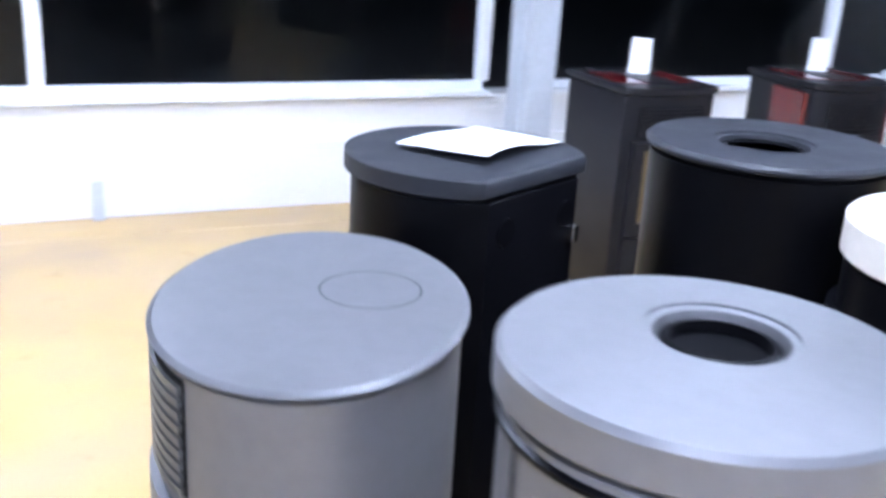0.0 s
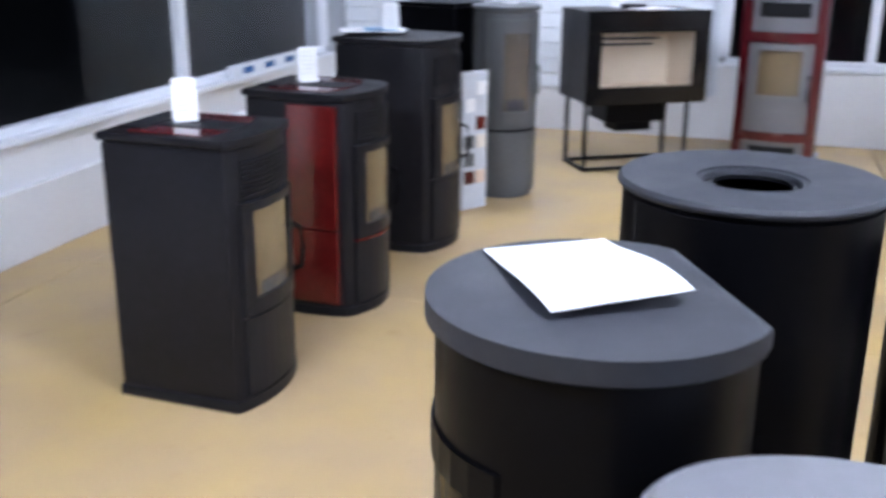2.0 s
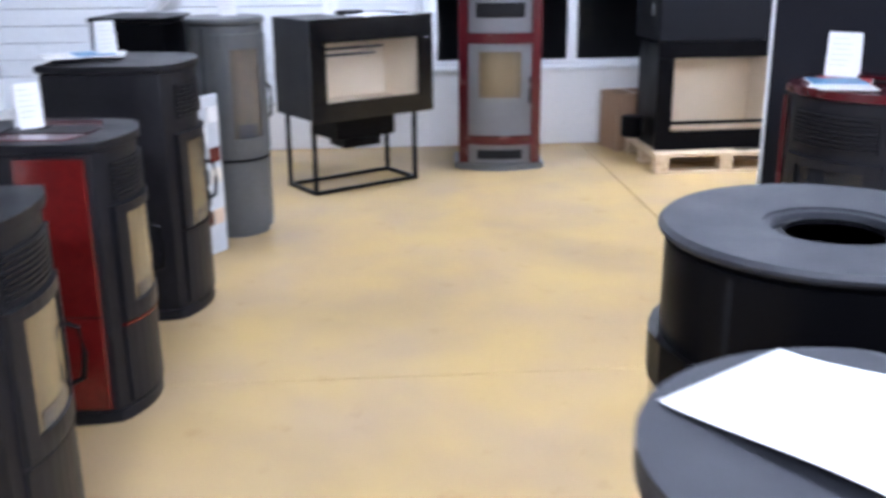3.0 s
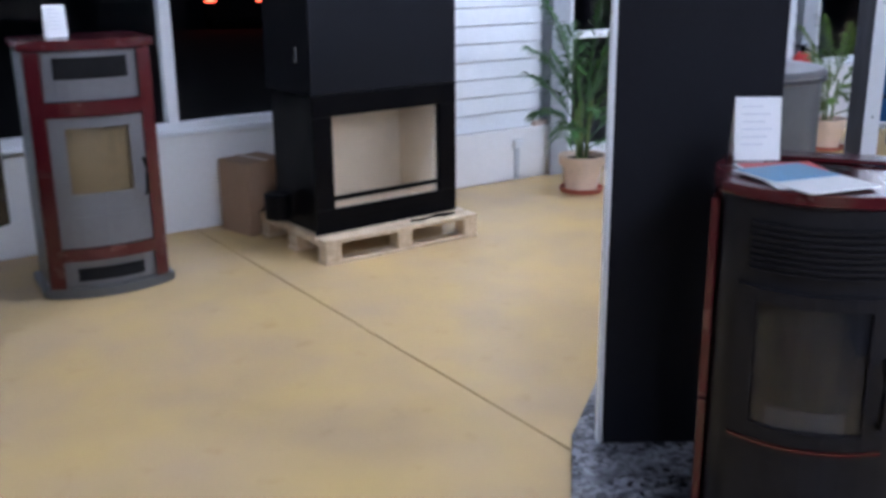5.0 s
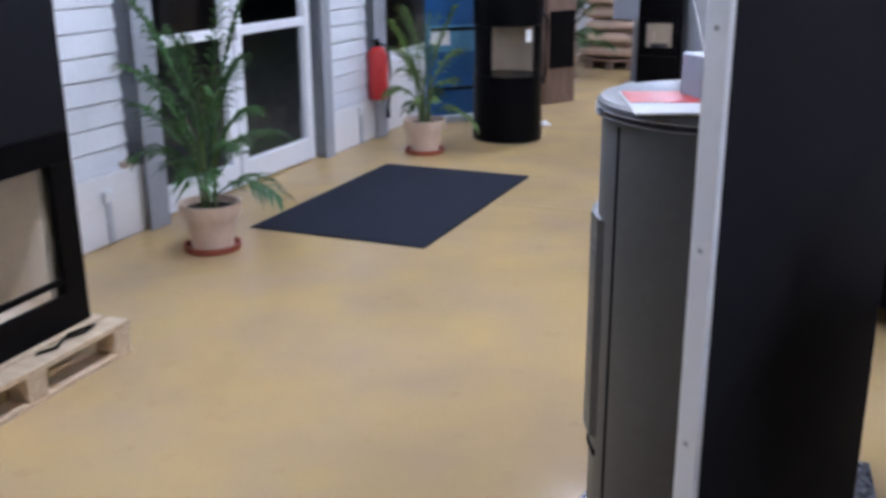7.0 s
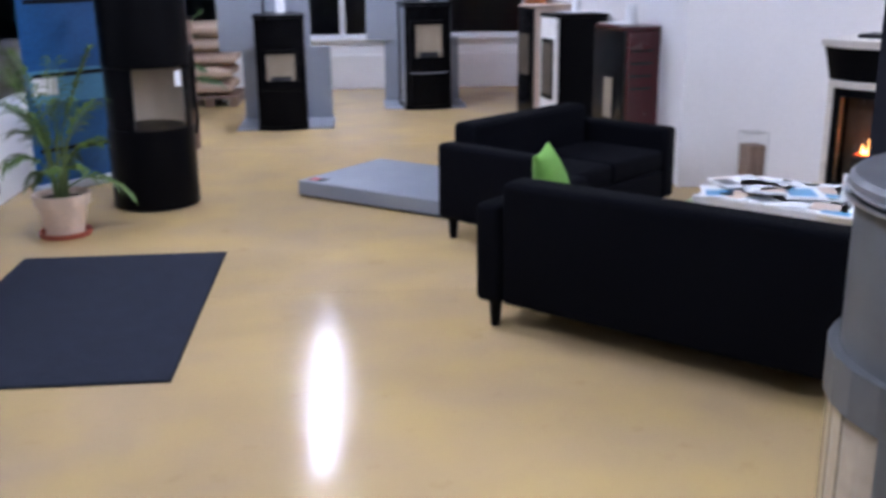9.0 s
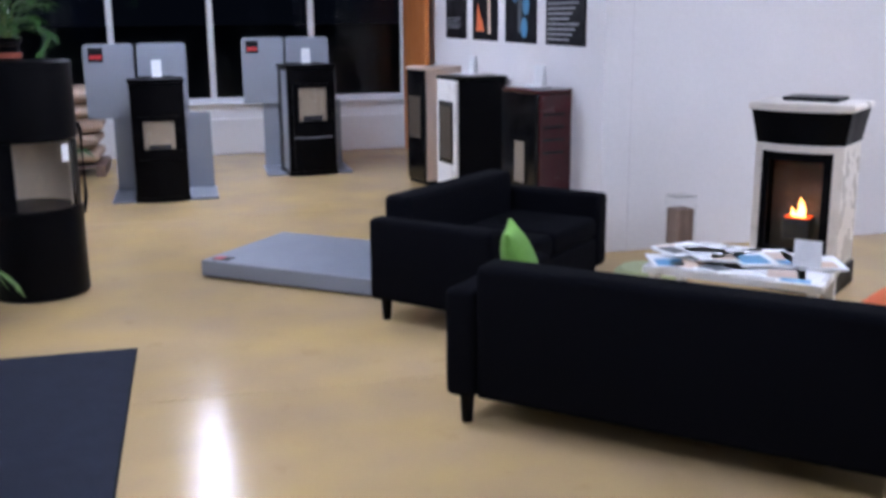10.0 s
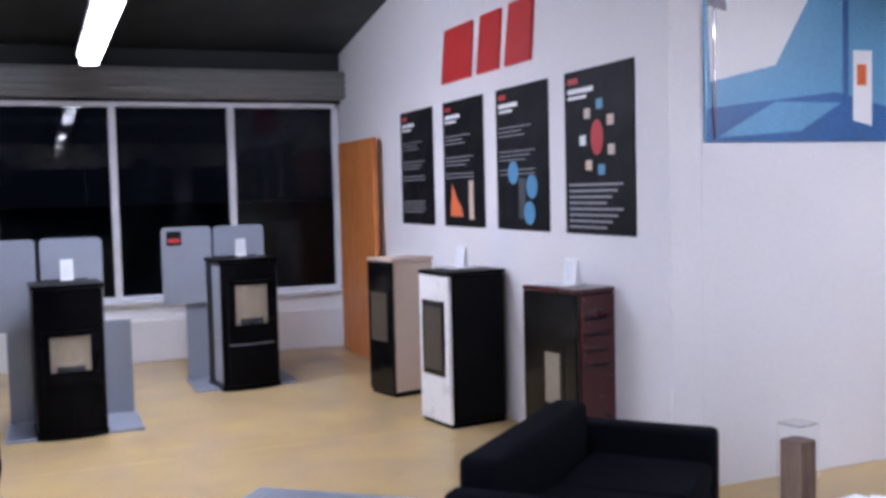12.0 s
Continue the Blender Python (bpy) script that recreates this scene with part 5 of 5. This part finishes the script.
sofa((2.93, 7.19), -43.5, 1.78, "black fabric two-seat sofa seen from behind")
sa = sofa((2.885, 8.64), 42.5, 1.38, "black fabric two-seat sofa facing a low table")
sa.matrix_world = pose(2.885 + 1.38 * math.cos(radians(42.5)), 8.64 + 1.38 * math.sin(radians(42.5)), 0, 0, 0, 42.5 + 180)


def pillow(at, rot, material, label, s=0.4):
    bm = bmesh.new()
    bmesh.ops.create_cube(bm, size=1)
    bmesh.ops.subdivide_edges(bm, edges=bm.edges[:], cuts=9, use_grid_fill=True)
    for v in bm.verts:
        x, y, z = v.co
        f = max(0.0, (1 - (2 * x) ** 2) * (1 - (2 * y) ** 2)) ** 0.6
        v.co = (x * s * (1 - 0.10 * (1 - (2 * y) ** 2) * 0.6), y * s * (1 - 0.10 * (1 - (2 * x) ** 2) * 0.6), z * (0.015 + 0.13 * f))
    p = tagged(smooth(finish("cushion", bm, material), 60), label, "cushion")
    p.matrix_world = Matrix.Translation(at) @ Euler([radians(a) for a in rot]).to_matrix().to_4x4()
    return p


pillow((3.30, 7.36, 0.585), (72, 0, 70), GREEN_CLOTH, "green fabric cushion propped on a sofa", 0.34)
pillow((4.321, 6.395, 0.585), (38, 0, 225), ORANGE_CLOTH, "orange fabric cushion on a sofa", 0.42)

e = thing("coffee_table", pose(4.72, 8.0, 0, 0, 0, -45), "white low table covered with magazines", "table")
part("tabletop", box(-0.44, 0.44, -0.28, 0.28, 0.30, 0.34, 0.006), WHITE_ENAMEL, e)
for x in (-0.39, 0.39):
    for y in (-0.23, 0.23):
        part("leg", box(x - 0.025, x + 0.025, y - 0.025, y + 0.025, 0, 0.298, 0.004), WHITE_ENAMEL, e)
rng = random.Random(11)
rt = pose(4.72, 8.0, 0.3405, 0, 0, -45)
for k in range(16):
    lx, ly = -0.34 + 0.68 * (k % 6) / 5 + rng.uniform(-0.03, 0.03), (-0.15, 0.13, 0.0)[k // 6] + rng.uniform(-0.03, 0.03)
    zz = 0.013 * (k // 6)
    mg = tagged(finish("magazine", box(-0.1, 0.1, -0.14, 0.14, 0, 0.011, 0.002), PAPER), "white printed magazine lying on a low table", "magazine", "magazines")
    mg.matrix_world = rt @ pose(lx, ly, zz, 0, 0, rng.uniform(-35, 35))
    part("cover_print", box(-0.08, 0.06, -0.12, rng.uniform(-0.06, 0.1), 0.0115, 0.0122), (SKY_BLUE, TERRACOTTA, GREY_ENAMEL, PAPER, BEIGE)[k % 5], mg)
price_card(4.94, 7.78, 0.366, -45, 0.13, 0.13, 9, "white folded card standing on a low table")
e = tagged(finish("pouffe", lathe([(0.17, 0.0), (0.2, 0.02), (0.2, 0.05), (0.16, 0.08)], 30), PALE_CLOTH), "flat round pale green floor cushion", "floor cushion")
e.matrix_world = pose(4.68, 9.02, 0)

e = thing("glass_vase", pose(4.93, 9.10, 0, 0, 0, 10), "clear square glass vase filled with brown bark", "vase")
part("filling", box(-0.06, 0.06, -0.06, 0.06, 0.012, 0.42, 0.008), BARK, e)
g = part("glass", box(-0.07, 0.07, -0.07, 0.07, 0.0, 0.50, 0.004), glass("clear_glass", (0.98, 0.99, 0.99), 0.0, 1.12), e)
g.visible_shadow = False
g.modifiers.new("wall", "SOLIDIFY").thickness = 0.004

# burning stove at the wall
e = thing("burning_stove", pose(5.53, 8.70, 0, 0, 0, -50), "cream ceramic stove with a burning fire behind glass", "stove")
w, d, b = 0.50, 0.36, 0.07
ffr = lambda x: -d / 2 - b * (1 - (2 * x / w) ** 2)
smooth(part("base", prism(bowed(w, d, b, grow=0.01), 0.0, 0.14, 0.006), BLACK, e))
smooth(part("back_body", box(-w / 2 + 0.02, w / 2 - 0.02, 0.0, d / 2, 0.142, 0.82, 0.004), BLACK, e))
for s in (-1, 1):
    part("ceramic_side", box(min(s * w / 2, s * (w / 2 - 0.025)), max(s * w / 2, s * (w / 2 - 0.025)), -d / 2, d / 2 - 0.002, 0.142, 0.86, 0.008), CREAM, e)
    part("ceramic_front", skin(ffr, min(s * 0.2, s * 0.25), max(s * 0.2, s * 0.25), 0.142, 0.86, 0.012, 0.03, 4), CREAM, e)
part("ceramic_front", skin(ffr, -0.2, 0.2, 0.142, 0.19, 0.012, 0.03), CREAM, e)
part("ceramic_front", skin(ffr, -0.2, 0.2, 0.82, 0.86, 0.012, 0.03), CREAM, e)
dr = part("door", skin(ffr, -0.198, 0.198, 0.192, 0.26, 0.014, 0.03), BLACK, e)
part("door_frame", skin(ffr, -0.198, 0.198, 0.77, 0.818, 0.014, 0.03), BLACK, dr)
for s in (-1, 1):
    part("door_frame", skin(ffr, min(s * 0.155, s * 0.198), max(s * 0.155, s * 0.198), 0.26, 0.77, 0.014, 0.03, 3), BLACK, dr)
part("pane", skin(ffr, -0.155, 0.155, 0.26, 0.77, 0.006, 0.004), STOVE_GLASS, dr)
part("fire_back", box(-0.19, 0.19, -0.012, -0.002, 0.2, 0.82), DARK_LINING, e)
part("burn_pot", box(-0.08, 0.08, -0.16, -0.04, 0.30, 0.42, 0.01), FIRE_BLACK, e)
rng = random.Random(9)
for k in range(6):
    fx, fy = rng.uniform(-0.035, 0.035), rng.uniform(-0.13, -0.07)
    hh = rng.uniform(0.05, 0.15)
    bm = lathe([(0.004, 0.42), (0.014, 0.43), (0.016, 0.42 + hh * 0.3), (0.008, 0.42 + hh * 0.65), (0.001, 0.42 + hh)], 10, cx=fx, cy=fy)
    for v in bm.verts:
        v.co.x += 0.25 * (v.co.z - 0.42) * math.sin(k * 2.1 + 14 * v.co.z)
    smooth(part("flame", bm, FLAME, e))
part("embers", box(-0.07, 0.07, -0.15, -0.05, 0.4215, 0.428, 0.002), EMBER, e)
smooth(part("top_drum", prism(bowed(w, d, b, grow=0.0), 0.862, 1.05, 0.004, top=bowed(w, d, b, grow=0.03)), BLACK, e))
smooth(part("lid", prism(bowed(w, d, b, grow=0.045), 1.052, 1.095, 0.014, 3), CREAM, e))
part("lid_plate", box(-0.15, 0.17, -0.08, 0.14, 1.097, 1.12, 0.008), ANTHRACITE, e)

# platform for the next exhibit
e = thing("low_platform", pose(2.02, 9.84, 0, 0, 0, -39), "low grey display platform with a small logo", "platform")
part("deck", box(0, 1.36, 0, 0.92, 0.012, 0.110, 0.005), DISPLAY, e)
part("base", box(0.02, 1.34, 0.02, 0.90, 0.0, 0.011), RUBBER, e)
part("logo_plate", box(0.04, 0.17, 0.04, 0.13, 0.1105, 0.113), INK, e)
part("logo_mark", box(0.055, 0.11, 0.05, 0.12, 0.1135, 0.115), RED, e)

# parked car out in the dark yard
e = thing("parked_car", pose(-20.6, 12.65, -0.3, 0, 0, 66), "dark car parked in the yard with red tail lights on", "car")
side = [(-0.85, 0.25), (0.85, 0.25), (0.85, 0.85), (0.7, 0.95), (0.62, 1.45), (-0.62, 1.45), (-0.7, 0.95), (-0.85, 0.85)]
own = bmesh.new()
lo = [own.verts.new((x, 0.0, z)) for x, z in side]
hi = [own.verts.new((x * 0.97, 4.1, z if z < 0.9 else 0.9)) for x, z in side]
own.faces.new(lo)
own.faces.new(hi[::-1])
for i in range(len(lo)):
    own.faces.new((lo[i], hi[i], hi[(i + 1) % len(lo)], lo[(i + 1) % len(lo)]))
part("body", own, BLACK_GLOSS, e)
for x in (-0.8, 0.8):
    for y in (0.8, 3.3):
        w_ = part("wheel", tube([(x - 0.1, y, 0.31), (x + 0.1, y, 0.31)], 0.31, 24), RUBBER, e)
    part("tail_light", box(x * 0.86 - 0.13, x * 0.86 + 0.13, -0.03, -0.002, 0.72, 0.84, 0.01), TAIL, e)

# ---- floor slabs between the saw cuts, last ----
xs = (XW - 0.25, 0.03, 4.365, 8.60, 12.85, XE + 0.2)
ys = (YS - 0.25, -0.44, 3.685, 7.72, 11.78, YN + 0.2)
for i in range(5):
    for j in range(5):
        part("floor_slab", box(xs[i] + 0.004, xs[i + 1] - 0.004, ys[j] + 0.004, ys[j + 1] - 0.004, -0.03, 0.0, 0.003, 1), FLOOR, floor_base)
